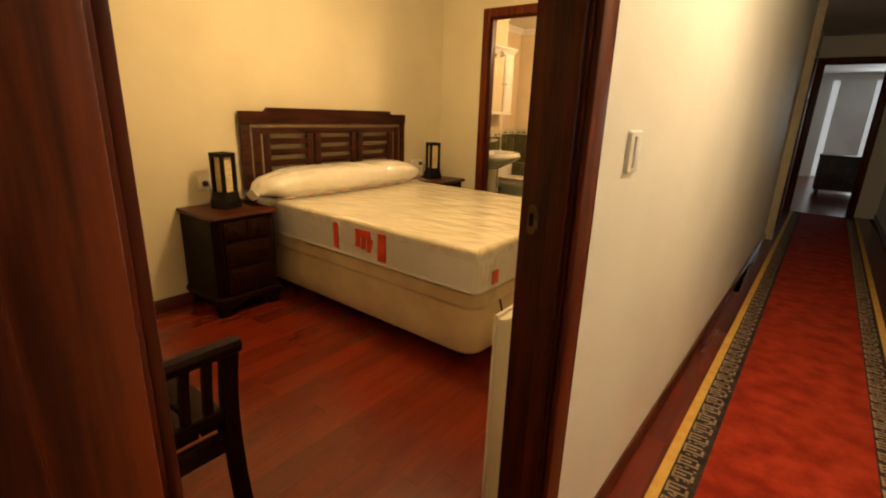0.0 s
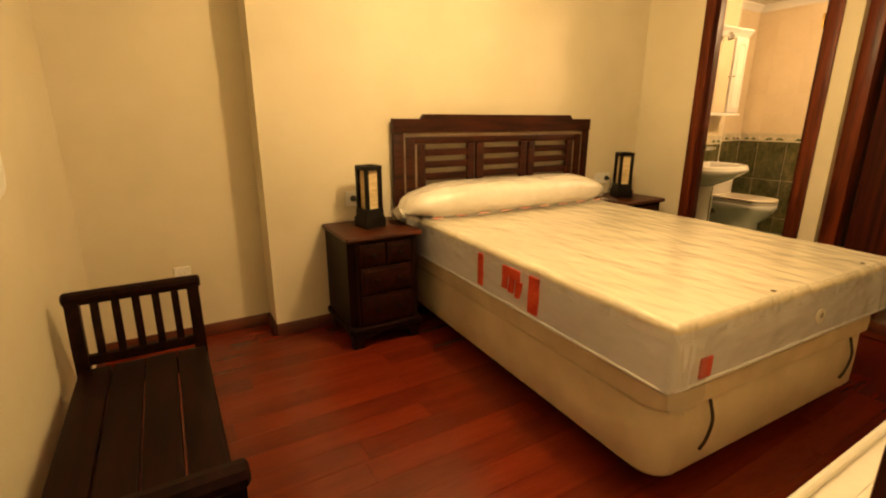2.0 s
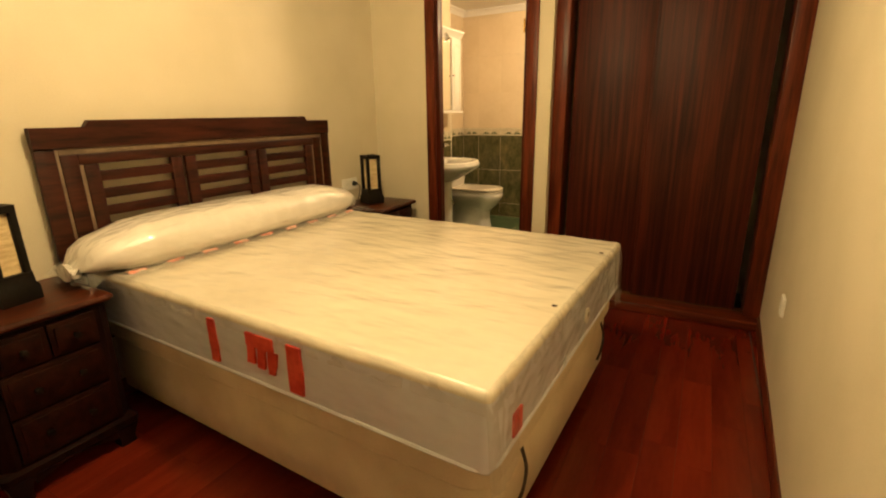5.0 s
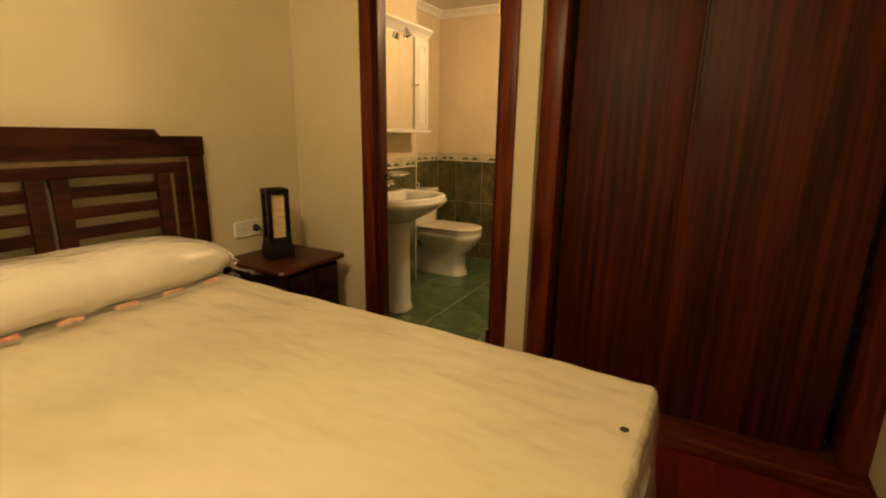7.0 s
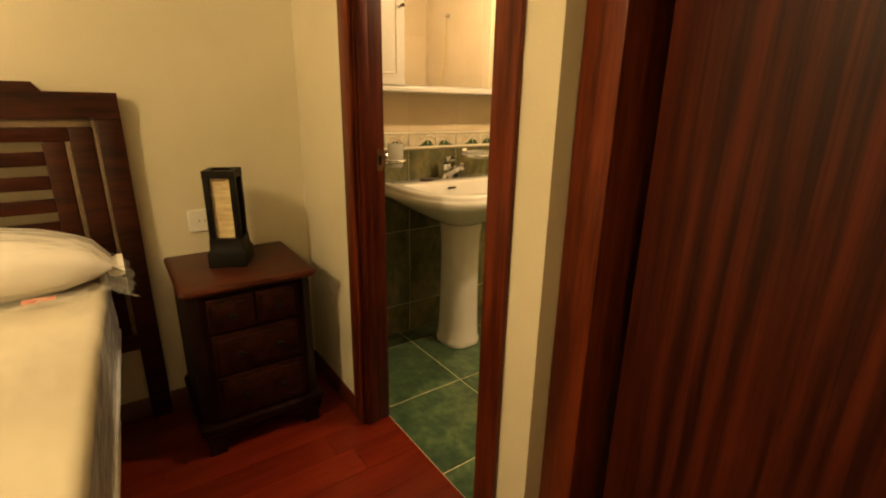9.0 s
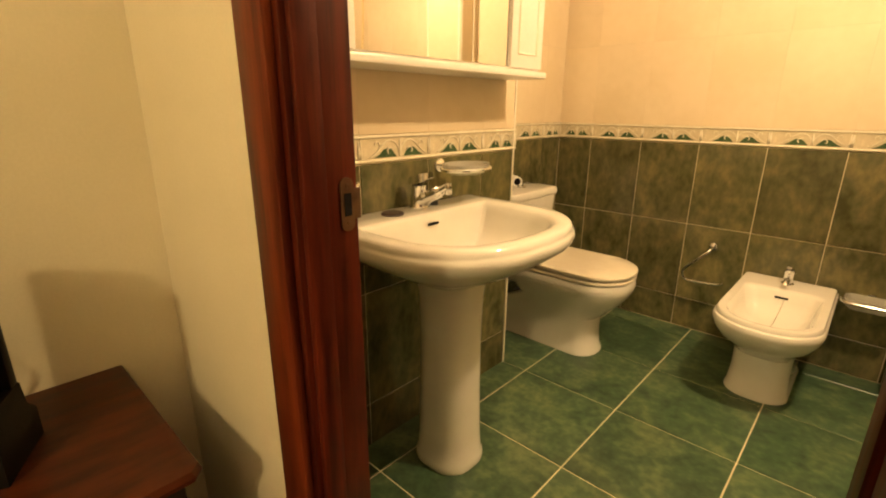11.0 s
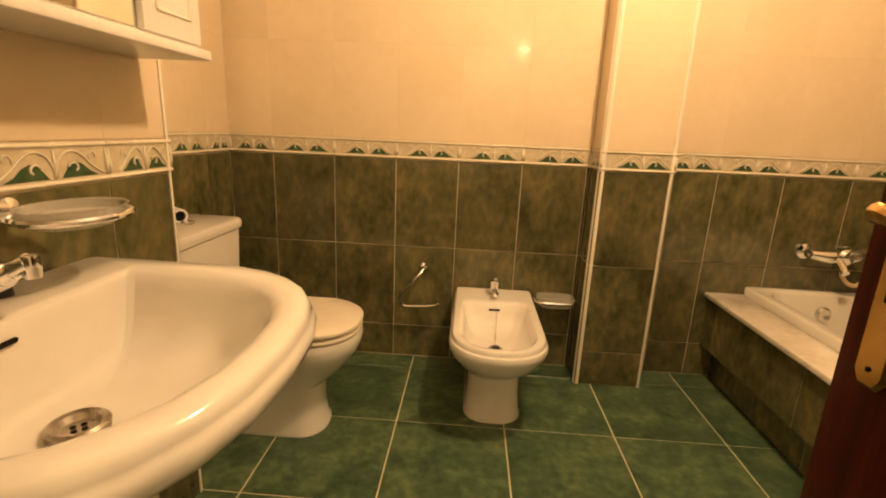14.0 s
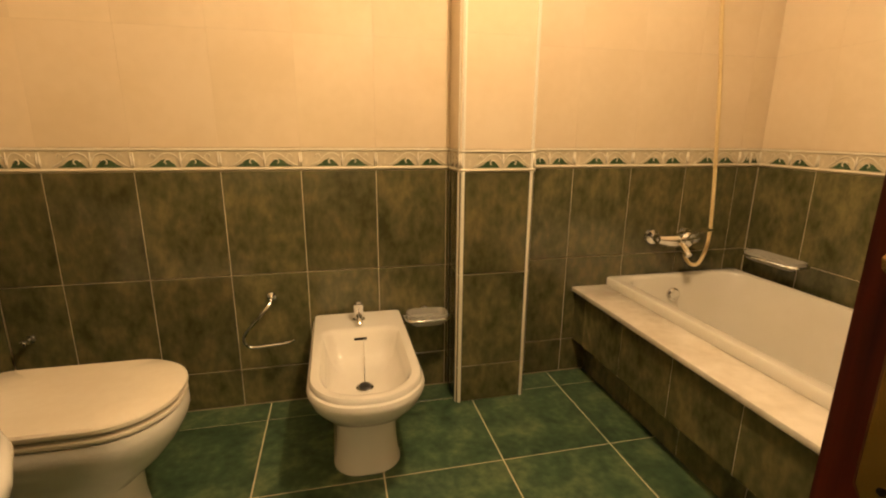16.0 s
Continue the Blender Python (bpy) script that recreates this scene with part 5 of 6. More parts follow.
for y0, y1, knob in ((5.24, 5.425, 5.41), (6.042, 6.228, 6.058)):
    d = part("door", box(bm_new(), CX1 + 0.001, y0, CZ0 + 0.006, CX1 + 0.016, y1, CZ1 - 0.02, 0.004), WHITE_METAL, cab)
    a0, a1, zb, zt = y0 + 0.04, y1 - 0.04, CZ0 + 0.05, CZ1 - 0.12
    line = [(a0, zb), (a0, zt)] + [((a0 + a1) / 2 - (a1 - a0) / 2 * math.cos(q), zt + 0.05 * math.sin(q)) for q in [math.pi * k / 10 for k in range(1, 10)]] + [(a1, zt), (a1, zb), (a0, zb)]
    part("moulding", tube(bm_new(), [(CX1 + 0.016, y, z) for y, z in line], 0.0045, 6), WHITE_TRIM, d)
    part("knob", lathe(bm_new(), [(0.0, 0.0), (0.005, 0.0), (0.004, 0.008), (0.008, 0.014), (0.0, 0.018)], (CX1 + 0.016, knob, 1.56), "X", 10), DULL_BRASS, d)
for y in (5.58, 5.88):
    bm = lathe(bm_new(), [(0.0, 0.0), (0.018, 0.0), (0.022, -0.02), (0.030, -0.055), (0.026, -0.055), (0.016, -0.02), (0.0, -0.018)], (0, 0, 0), n=16)
    part("spotlight", bm, CHROME, cab, "small chrome spotlight, switched off", at=pose(CX1 + 0.035, y, CZ1 - 0.005, 0, -25, 0))

# toilet with close-coupled cistern
wc = thing("toilet", pose(BATH_REC, 6.70, 0), "white ceramic toilet with its cream lid closed", "toilet")
foot = rounded(0.10, -0.10, 0.615, 0.10, (0.09, 0.02, 0.02, 0.09), 8)
seat_line = rounded(0.20, -0.18, 0.745, 0.18, (0.165, 0.05, 0.05, 0.165), 8)
rings = [scaled(foot, k, 0.35, 0, z, ky) for k, ky, z in ((1.03, 1.10, 0.0), (1.03, 1.10, 0.014), (0.99, 1.02, 0.03), (0.965, 0.96, 0.10), (0.965, 0.97, 0.18))]
rings += [scaled(seat_line, k, 0.40, 0, z, ky) for k, ky, z in ((0.82, 0.72, 0.25), (0.93, 0.90, 0.30), (0.985, 0.98, 0.335), (1.0, 1.0, 0.355), (1.0, 1.0, 0.375), (0.985, 0.98, 0.388))]
part("bowl", loft(bm_new(), rings), CERAMIC, wc)
part("back_shelf", box(bm_new(), 0.004, -0.165, 0.30, 0.27, 0.165, 0.392, 0.02, 3), CERAMIC, wc)
bm = loft(bm_new(), [scaled(seat_line, k, 0.45, 0, z) for k, z in ((0.94, 0.3905), (0.985, 0.392), (1.0, 0.398), (0.995, 0.405), (0.97, 0.408))])
part("seat", bm, SEAT, wc)
bm = loft(bm_new(), [scaled(seat_line, k, 0.45, 0, z) for k, z in ((0.955, 0.416), (0.995, 0.4175), (1.01, 0.423), (1.005, 0.431), (0.97, 0.437), (0.6, 0.440))])
part("lid", bm, SEAT, wc)
bm = bm_new()
tk = rounded(0.012, -0.205, 0.225, 0.205, 0.035, 6)
loft(bm, [scaled(tk, k, 0.11, 0, z) for k, z in ((0.88, 0.385), (0.92, 0.40), (0.96, 0.55), (1.0, 0.70))])
part("cistern", bm, CERAMIC, wc)
bm = loft(bm_new(), [scaled(tk, k, 0.11, 0, z) for k, z in ((1.0, 0.701), (1.05, 0.704), (1.065, 0.715), (1.06, 0.728), (1.02, 0.738), (0.95, 0.741))])
part("cistern_lid", bm, CERAMIC, wc)
part("flush_button", lathe(bm_new(), [(0.0, 0.740), (0.022, 0.740), (0.022, 0.747), (0.018, 0.750), (0.0, 0.750)], (0.12, 0.02, 0), n=18), CHROME, wc)
for s in (-1, 1):
    part("floor_bolt", lathe(bm_new(), [(0.0, 0.0), (0.007, 0.0), (0.006, 0.006), (0.0, 0.008)], (0.33, s * 0.097, 0.045), "Y", 10), DARK_CLOTH, wc)
roll = thing("cardboard_roll", pose(BATH_REC + 0.060, 6.745, 0.741 + 0.026, 0, 90, -35), "nearly empty white paper roll lying on the cistern", "paper roll")
bm = bm_new()
loft(bm, [[(r * math.cos(a), r * math.sin(a), z) for a in [2 * math.pi * k / 20 for k in range(20)]] for r, z in ((0.019, -0.045), (0.026, -0.045), (0.026, 0.045), (0.019, 0.045), (0.019, -0.045))], caps=(False, False))
part("paper", bm, CEILING, roll)
part("hollow", lathe(bm_new(), [(0.0, -0.040), (0.0185, -0.040), (0.0185, 0.040), (0.0, 0.040)], n=14), SLOT_DARK, roll)
valve = thing("stop_valve", pose(-3.12, 7.283, 0.365), "small chrome stop valve on the green tiles", "valve")
part("stem", lathe(bm_new(), [(0.0, 0.0), (0.018, 0.0), (0.016, -0.006), (0.008, -0.010), (0.008, -0.035), (0.0, -0.035)], (0, 0, 0), "Y", 12), CHROME, valve)
part("knob", lathe(bm_new(), [(0.0, -0.032), (0.013, -0.033), (0.014, -0.045), (0.010, -0.052), (0.0, -0.054)], (0, 0, 0), "Y", 10), CHROME, valve)

# bidet, its back to the far wall
bd = thing("bidet", pose(-1.945, BATH_FAR, 0, 0, 0, -90), "white ceramic bidet with a chrome tap", "bidet")
edge = rounded(0.008, -0.182, 0.705, 0.182, (0.165, 0.02, 0.02, 0.165), 9)
well = rounded(0.205, -0.134, 0.645, 0.134, (0.12, 0.05, 0.05, 0.12), 9)
ft = rounded(0.12, -0.108, 0.51, 0.108, (0.085, 0.03, 0.03, 0.085), 9)
rings = [scaled(ft, k, 0.32, 0, z) for k, z in ((1.06, 0.0), (1.06, 0.012), (1.0, 0.03), (0.95, 0.10), (0.97, 0.18))]
rings += [scaled(edge, k, 0.33, 0, z, ky) for k, ky, z in ((0.70, 0.62, 0.235), (0.87, 0.84, 0.275), (0.96, 0.955, 0.315), (0.995, 0.99, 0.34), (1.0, 1.0, 0.353), (0.985, 0.98, 0.365), (0.965, 0.955, 0.369), (0.96, 0.95, 0.378), (0.945, 0.93, 0.384))]
rings += [scaled(well, k, 0.42, 0, z) for k, z in ((1.13, 0.385), (1.06, 0.383), (1.0, 0.372), (0.94, 0.34), (0.84, 0.30), (0.62, 0.272), (0.3, 0.264), (0.08, 0.262))]
part("bowl", loft(bm_new(), rings), CERAMIC, bd)
part("drain", lathe(bm_new(), [(0.0, 0.258), (0.030, 0.258), (0.030, 0.268), (0.022, 0.270), (0.0, 0.266)], (0.42, 0, 0.001), n=16), CHROME, bd)
part("stopper", lathe(bm_new(), [(0.0, 0.266), (0.020, 0.268), (0.018, 0.276), (0.0, 0.278)], (0.42, 0, 0.001), n=16), BLACK_PLASTIC, bd, "black rubber stopper")
part("overflow", box(bm_new(), -0.003, -0.024, -0.004, 0.004, 0.024, 0.004, 0.002), SLOT_DARK, bd, at=pose(0.214, 0, 0.352, 0, 25, 0))
part("tap_body", lathe(bm_new(), [(0.0, 0.385), (0.024, 0.385), (0.024, 0.392), (0.018, 0.396), (0.018, 0.435), (0.020, 0.44), (0.020, 0.455), (0.0, 0.458)], (0.11, 0, 0), n=16), CHROME, bd)
part("spout", tube(bm_new(), [(0.12, 0, 0.405), (0.15, 0, 0.416), (0.18, 0, 0.412), (0.19, 0, 0.400)], [0.013, 0.012, 0.011, 0.011], 10), CHROME, bd)
bm = bm_new()
loft(bm, [[(x, -w, z), (x, w, z), (x, w, z + 0.010), (x, -w, z + 0.010)] for x, w, z in ((0.085, 0.010, 0.456), (0.11, 0.016, 0.458), (0.14, 0.012, 0.466), (0.16, 0.008, 0.470))])
part("lever", bm, CHROME, bd)
part("chain", tube(bm_new(), curve_points([(0.175, 0.012, 0.386), (0.25, 0.010, 0.325), (0.34, 0.004, 0.284), (0.42, 0.0, 0.280)], 5), 0.0016, 5), CHROME, bd)

# paper holder and dish on the far wall
tp = thing("toilet_paper_holder", pose(-2.30, BATH_FAR, 0.47), "empty chrome toilet paper holder on green tiles", "paper holder")
part("rose", lathe(bm_new(), [(0.0, 0.0), (0.020, 0.0), (0.018, -0.008), (0.010, -0.014), (0.0, -0.016)], (0.02, 0, 0.0), "Y", 14), CHROME, tp)
part("hook", tube(bm_new(), curve_points([(0.02, -0.012, 0.0), (0.018, -0.055, -0.012), (-0.02, -0.075, -0.055), (-0.072, -0.078, -0.115), (-0.082, -0.078, -0.150), (-0.060, -0.078, -0.176), (0.0, -0.078, -0.176), (0.075, -0.078, -0.170), (0.105, -0.078, -0.158)], 6), 0.0068, 8), CHROME, tp)
dish = thing("soap_dish", pose(-1.662, BATH_FAR, 0.365) @ Matrix.Scale(1.3, 4), "chrome and glass soap dish on the wall by the bidet", "soap dish")
part("rose", lathe(bm_new(), [(0.0, 0.0), (0.018, 0.0), (0.016, -0.010), (0.0, -0.012)], (0, 0, 0), "Y", 14), CHROME, dish)
loop = [(x, y, 0) for x, y in rounded(-0.07, -0.10, 0.07, -0.012, 0.03, 6)]
part("rail", tube(bm_new(), loop + loop[:1], 0.005, 8), CHROME, dish)
tray = rounded(-0.066, -0.096, 0.066, -0.016, 0.028, 6)
bm = loft(bm_new(), [scaled(tray, k, 0, -0.056, z) for k, z in ((0.8, -0.022), (0.95, -0.012), (1.0, 0.012), (0.94, 0.012), (0.88, -0.008), (0.2, -0.014))])
part("tray", bm, FROSTED, dish, "frosted glass tray")

# bathtub in a tiled surround
tub = thing("bathtub", pose(0, 0, 0), "white enamelled bathtub set in a tiled surround", "bathtub")
TX0, TY0, TY1 = -0.80, 5.67, 7.28
TX1 = bath_r(5.76) - 0.004
out_t = rounded(TX0, TY0, TX1, TY1, 0.02, 8)
in_t = rounded(TX0 + 0.055, TY0 + 0.07, TX1 - 0.032, TY1 - 0.045, 0.12, 8)
tc = ((TX0 + TX1) / 2, (TY0 + TY1) / 2)
rings = [scaled(out_t, k, *tc, z) for k, z in ((0.995, 0.425), (1.0, 0.432), (1.0, 0.454), (0.997, 0.461), (0.990, 0.465))]
rings += [scaled(in_t, k, *tc, z, ky) for k, ky, z in ((1.035, 1.02, 0.465), (1.01, 1.008, 0.461), (0.995, 0.997, 0.448), (0.95, 0.975, 0.33), (0.90, 0.955, 0.17), (0.84, 0.93, 0.085), (0.6, 0.8, 0.056), (0.2, 0.3, 0.05))]
part("shell", loft(bm_new(), rings, caps=(False, True)), ENAMEL, tub)
ovx = -0.468
bm = lathe(bm_new(), [(0.0, 0.0), (0.030, 0.0), (0.030, -0.006), (0.022, -0.012), (0.0, -0.010)], (0, 0, 0), "Y", 18)
part("overflow_ring", lathe(bm_new(), [(0.0, 0.0), (0.038, 0.0), (0.038, -0.004), (0.0, -0.005)], (0, 0, 0), "Y", 20), WORN_CHROME, tub, "dull rim round the overflow", at=pose(ovx, TY1 - 0.058, 0.372, -12, 0, 0) @ Matrix.Scale(0.85, 4))
part("overflow", bm, CHROME, tub, "round chrome overflow", at=pose(ovx, TY1 - 0.062, 0.372, -12, 0, 0) @ Matrix.Scale(1.05, 4))
part("chain", tube(bm_new(), curve_points([(ovx, TY1 - 0.085, 0.36), (ovx + 0.01, TY1 - 0.095, 0.29), (ovx + 0.004, TY1 - 0.11, 0.20)], 5), 0.002, 5), CHROME, tub)
ledge = thing("marble_ledge", pose(0, 0, 0), "white veined marble ledge along the bathtub", "ledge")
part("slab", box(bm_new(), -0.965, 5.663, 0.402, TX0 + 0.03, 7.283, 0.424, 0.004), MARBLE, ledge)
apron = solid("bath_apron", box(box(bm_new(), -0.942, 5.662, 0.164, -0.84, 7.283, 0.401), -0.877, 5.662, 0.0, -0.84, 7.283, 0.1635), GROUT, "dark green tiled panel enclosing the bathtub", "bath panel")

# bath mixer with its hose
BIGGER = Matrix.Scale(1.2, 4)
mix = thing("bath_mixer", pose(-0.485, BATH_FAR, 0.645), "chrome bath mixer tap with a cream shower hose", "tap")
for dx in (-0.075, 0.075):
    part("rose", lathe(bm_new(), [(0.0, 0.0), (0.032, 0.0), (0.028, -0.012), (0.012, -0.018), (0.012, -0.05), (0.0, -0.05)], (dx, 0, 0), "Y", 16), CHROME, mix, at=BIGGER)
    part("union", lathe(bm_new(), [(0.0, -0.03), (0.018, -0.03), (0.018, -0.055), (0.0, -0.06)], (dx, 0, 0), "Y", 6), CHROME, mix, at=BIGGER)
part("body", tube(bm_new(), [(-0.085, -0.055, 0), (-0.04, -0.058, -0.006), (0.03, -0.060, -0.008), (0.085, -0.055, 0)], [0.016, 0.022, 0.028, 0.018], 12), CHROME, mix, at=BIGGER)
part("cartridge_dome", lathe(bm_new(), [(0.0, -0.050), (0.030, -0.052), (0.033, -0.066), (0.030, -0.086), (0.020, -0.096), (0.0, -0.099)], (0.022, 0, 0.0), "Y", 16), CHROME, mix, at=BIGGER)
part("spout", tube(bm_new(), [(0.0, -0.07, -0.012), (0.0, -0.10, -0.03), (0.0, -0.125, -0.05)], [0.015, 0.014, 0.013], 10), CHROME, mix, at=BIGGER)
bm = bm_new()
loft(bm, [[(0.02 + x, y - w, z), (0.02 + x, y + w, z), (0.02 + x, y + w, z + 0.010), (0.02 + x, y - w, z + 0.010)] for x, y, w, z in ((-0.004, -0.085, 0.018, 0.012), (0.03, -0.092, 0.018, 0.026), (0.062, -0.098, 0.014, 0.034), (0.090, -0.100, 0.009, 0.037))])
part("lever", bm, CHROME, mix, at=BIGGER)
hose = curve_points([(0.045, -0.065, -0.03), (0.05, -0.07, -0.085), (0.085, -0.075, -0.125), (0.135, -0.07, -0.118), (0.185, -0.05, -0.02), (0.198, -0.03, 0.15), (0.186, -0.022, 0.36), (0.15, -0.02, 0.70), (0.10, -0.02, 1.05), (0.065, -0.03, 1.35)], 8)
part("hose", tube(bm_new(), hose, 0.0085, 8), HOSE, mix, "cream rubber shower hose")
part("hose_hook", lathe(bm_new(), [(0.0, 0.0), (0.022, 0.0), (0.018, -0.03), (0.012, -0.04), (0.0, -0.04)], (0.065, 0, 1.36), "Y", 12), CHROME, mix)
bs = thing("bath_soap_dish", pose(bath_r(7.07), 7.07, 0.565), "chrome wall soap dish beside the bathtub", "soap dish")
loop = [(x, y, 0) for x, y in rounded(-0.11, -0.15, -0.004, 0.14, 0.04, 6)]
part("rail", tube(bm_new(), loop + loop[:1], 0.006, 8), CHROME, bs)
tray = rounded(-0.104, -0.144, -0.010, 0.134, 0.036, 6)
bm = loft(bm_new(), [scaled(tray, k, -0.057, 0, z) for k, z in ((0.85, -0.02), (0.97, -0.008), (1.0, 0.016), (0.95, 0.016), (0.9, -0.006), (0.2, -0.012))])
part("tray", bm, FROSTED, bs, "frosted glass tray")

# white corner strips
def corner_strip(name, x, y, sx, sy):
    bmm = bm_new()
    pts = [(0, 0), (sx * 0.022, 0), (sx * 0.022, sy * 0.008), (sx * 0.016, sy * 0.016), (sx * 0.008, sy * 0.022), (0, sy * 0.022)]
    pts = [(x - sx * 0.018 + a, y - sy * 0.018 + b) for a, b in pts]
    prism(bmm, pts, 0.0, BATH_CEIL)
    return structure(name, bmm, WHITE_TRIM, "white corner strip on the tile edge", "trim")


corner_strip("trim_corner_1", PIL_X0, PIL_Y, -1, -1)
corner_strip("trim_corner_2", PIL_X1, PIL_Y, 1, -1)
corner_strip("trim_corner_3", BATH_L, STEP_Y, 1, 1)

# bathroom door, standing open
leaf = thing("bathroom_door", pose(-1.652, 5.062, 0, 0, 0, 92.2), "mahogany panelled bathroom door standing open, brass handle", "door")
LW, LT, LH = 0.580, 0.034, 2.03
for x0, x1 in ((0.0, 0.105), (LW - 0.105, LW)):
    part("stile", box(bm_new(), x0, -LT, 0.008, x1, 0, LH, 0.003), MAHOGANY, leaf)
for z0, z1 in ((0.008, 0.20), (0.80, 0.92), (LH - 0.12, LH)):
    part("rail", box(bm_new(), 0.105, -LT, z0, LW - 0.105, 0, z1, 0.003), MAHOGANY, leaf)
for z0, z1 in ((0.20, 0.80), (0.92, LH - 0.12)):
    bm = bm_new()
    fr = lambda g, y: [(0.105 + g, y, z0 + g), (LW - 0.105 - g, y, z0 + g), (LW - 0.105 - g, y, z1 - g), (0.105 + g, y, z1 - g)]
    loft(bm, [fr(0.0, -LT + 0.012), fr(0.0, -0.014), fr(0.012, -0.012), fr(0.045, -0.016), fr(0.075, -0.004), fr(0.085, -0.003)])
    for f in bm.faces:
        f.smooth = False
    part("panel", bm, MAHOGANY, leaf, "raised and fielded panel")
hd = part("handle_plate", loft(bm_new(), [[(x, y, z) for x, z in [(-0.021, -0.145), (-0.012, -0.158), (0.012, -0.158), (0.021, -0.145), (0.021, 0.105), (0.012, 0.125), (0.0, 0.132), (-0.012, 0.125), (-0.021, 0.105)]] for y in (0.0, 0.004)] + [[(x * 0.8, 0.008, z * 0.97) for x, z in [(-0.021, -0.145), (-0.012, -0.158), (0.012, -0.158), (0.021, -0.145), (0.021, 0.105), (0.012, 0.125), (0.0, 0.132), (-0.012, 0.125), (-0.021, 0.105)]]]), BRASS, leaf, "polished brass handle plate", at=pose(LW - 0.045, 0.0, 1.005) @ Matrix.Scale(0.86, 4))
part("lever", tube(bm_new(), curve_points([(0, 0.006, 0.045), (0, 0.045, 0.045), (-0.02, 0.055, 0.046), (-0.06, 0.056, 0.038), (-0.10, 0.055, 0.050), (-0.118, 0.050, 0.050)], 6), [0.012] * 7 + [0.009] * 12 + [0.008] * 6 + [0.010] * 6, 10), BRASS, hd, "curved brass lever")
part("keyhole", box(bm_new(), -0.004, 0.007, -0.055, 0.004, 0.0095, -0.030, 0.002), SLOT_DARK, hd)
for x, z in ((-0.008, 0.09), (0.008, 0.09), (0.0, -0.135)):
    part("screw", lathe(bm_new(), [(0.0, 0.006), (0.004, 0.006), (0.003, 0.0095), (0.0, 0.0095)], (x, 0, z), "Y", 8), SLOT_DARK, hd)
for z in (0.25, 1.75):
    part("hinge", lathe(bm_new(), [(0.0, -0.04), (0.006, -0.04), (0.006, 0.04), (0.0, 0.04)], (-0.006, 0.004, z), n=10), BRASS, leaf)


# ---- planks and tiles ----
pieces = {}


def piece_mesh(name, w, h, t, chamfer, mats):
    """A flat piece, w by h, its face at z = 0 with chamfered edges; one mesh for each size."""
    key = (name, round(w, 3), round(h, 3))
    if key not in pieces:
        bb = bm_new()
        c = chamfer
        loft(bb, [[(0, 0, -t), (w, 0, -t), (w, h, -t), (0, h, -t)], [(0, 0, -c), (w, 0, -c), (w, h, -c), (0, h, -c)],
                  [(c, c, 0), (w - c, c, 0), (w - c, h - c, 0), (c, h - c, 0)]], caps=(False, True))
        for f in bb.faces:
            f.smooth = False
        pieces[key] = mesh_of(name, bb, mats)
    return pieces[key]


def lay(name, me, parent, m):
    ob = new(name, me)
    ob.parent = parent
    ob.matrix_basis = m
    return ob


def planks(parent, xs, y0, y1, rnd, width=0.118, gap=0.0008):
    x = xs[0]
    while x < xs[1] - 0.01:
        w = min(width, xs[1] - x)
        y = y0 - rnd.uniform(0.0, 0.7)
        while y < y1 - 0.02:
            ln = rnd.choice((0.62, 0.74, 0.86))
            a, b = max(y, y0), min(y + ln, y1)
            if b - a > 0.03:
                lay("plank", piece_mesh("plank", w - gap, b - a - gap, 0.004, 0.0001, PLANK), parent, pose(x, a, 0))
            y += ln
        x += width


planks(floor_bed, (-3.0, -0.22), 1.235, DY1 - 0.001, random.Random(5))
planks(floor_hall, (-0.21, 1.12), -0.4, 9.85, random.Random(8), width=0.165)


def wall_tiles(parent, a, b, cuts, rows, mats):
    """Tiles from a to b on the ground plan, the room on the left; cuts: distances of the joints from a."""
    a, b = Vector((*a, 0)), Vector((*b, 0))
    u = (b - a).normalized()
    n = Vector((-u.y, u.x, 0))
    length = (b - a).length
    edges = [0.0] + [c for c in cuts if 0.012 < c < length - 0.012] + [length]
    for (z0, z1), mt in zip(rows, mats):
        for s0, s1 in zip(edges, edges[1:]):
            g = 0.00015 if mt is CREAM_TILE else 0.0016
            p = a + u * (s0 + g)
            # columns: along the wall, up, out of the wall
            m = Matrix(((u.x, 0, n.x, p.x), (u.y, 0, n.y, p.y), (0, 1, 0, z0 + g), (0, 0, 0, 1)))
            lay("tile", piece_mesh("tile_" + mt.name, s1 - s0 - 2 * g, z1 - z0 - 2 * g, 0.006, 0.0002 if mt is CREAM_TILE else 0.0014, mt), parent, m)


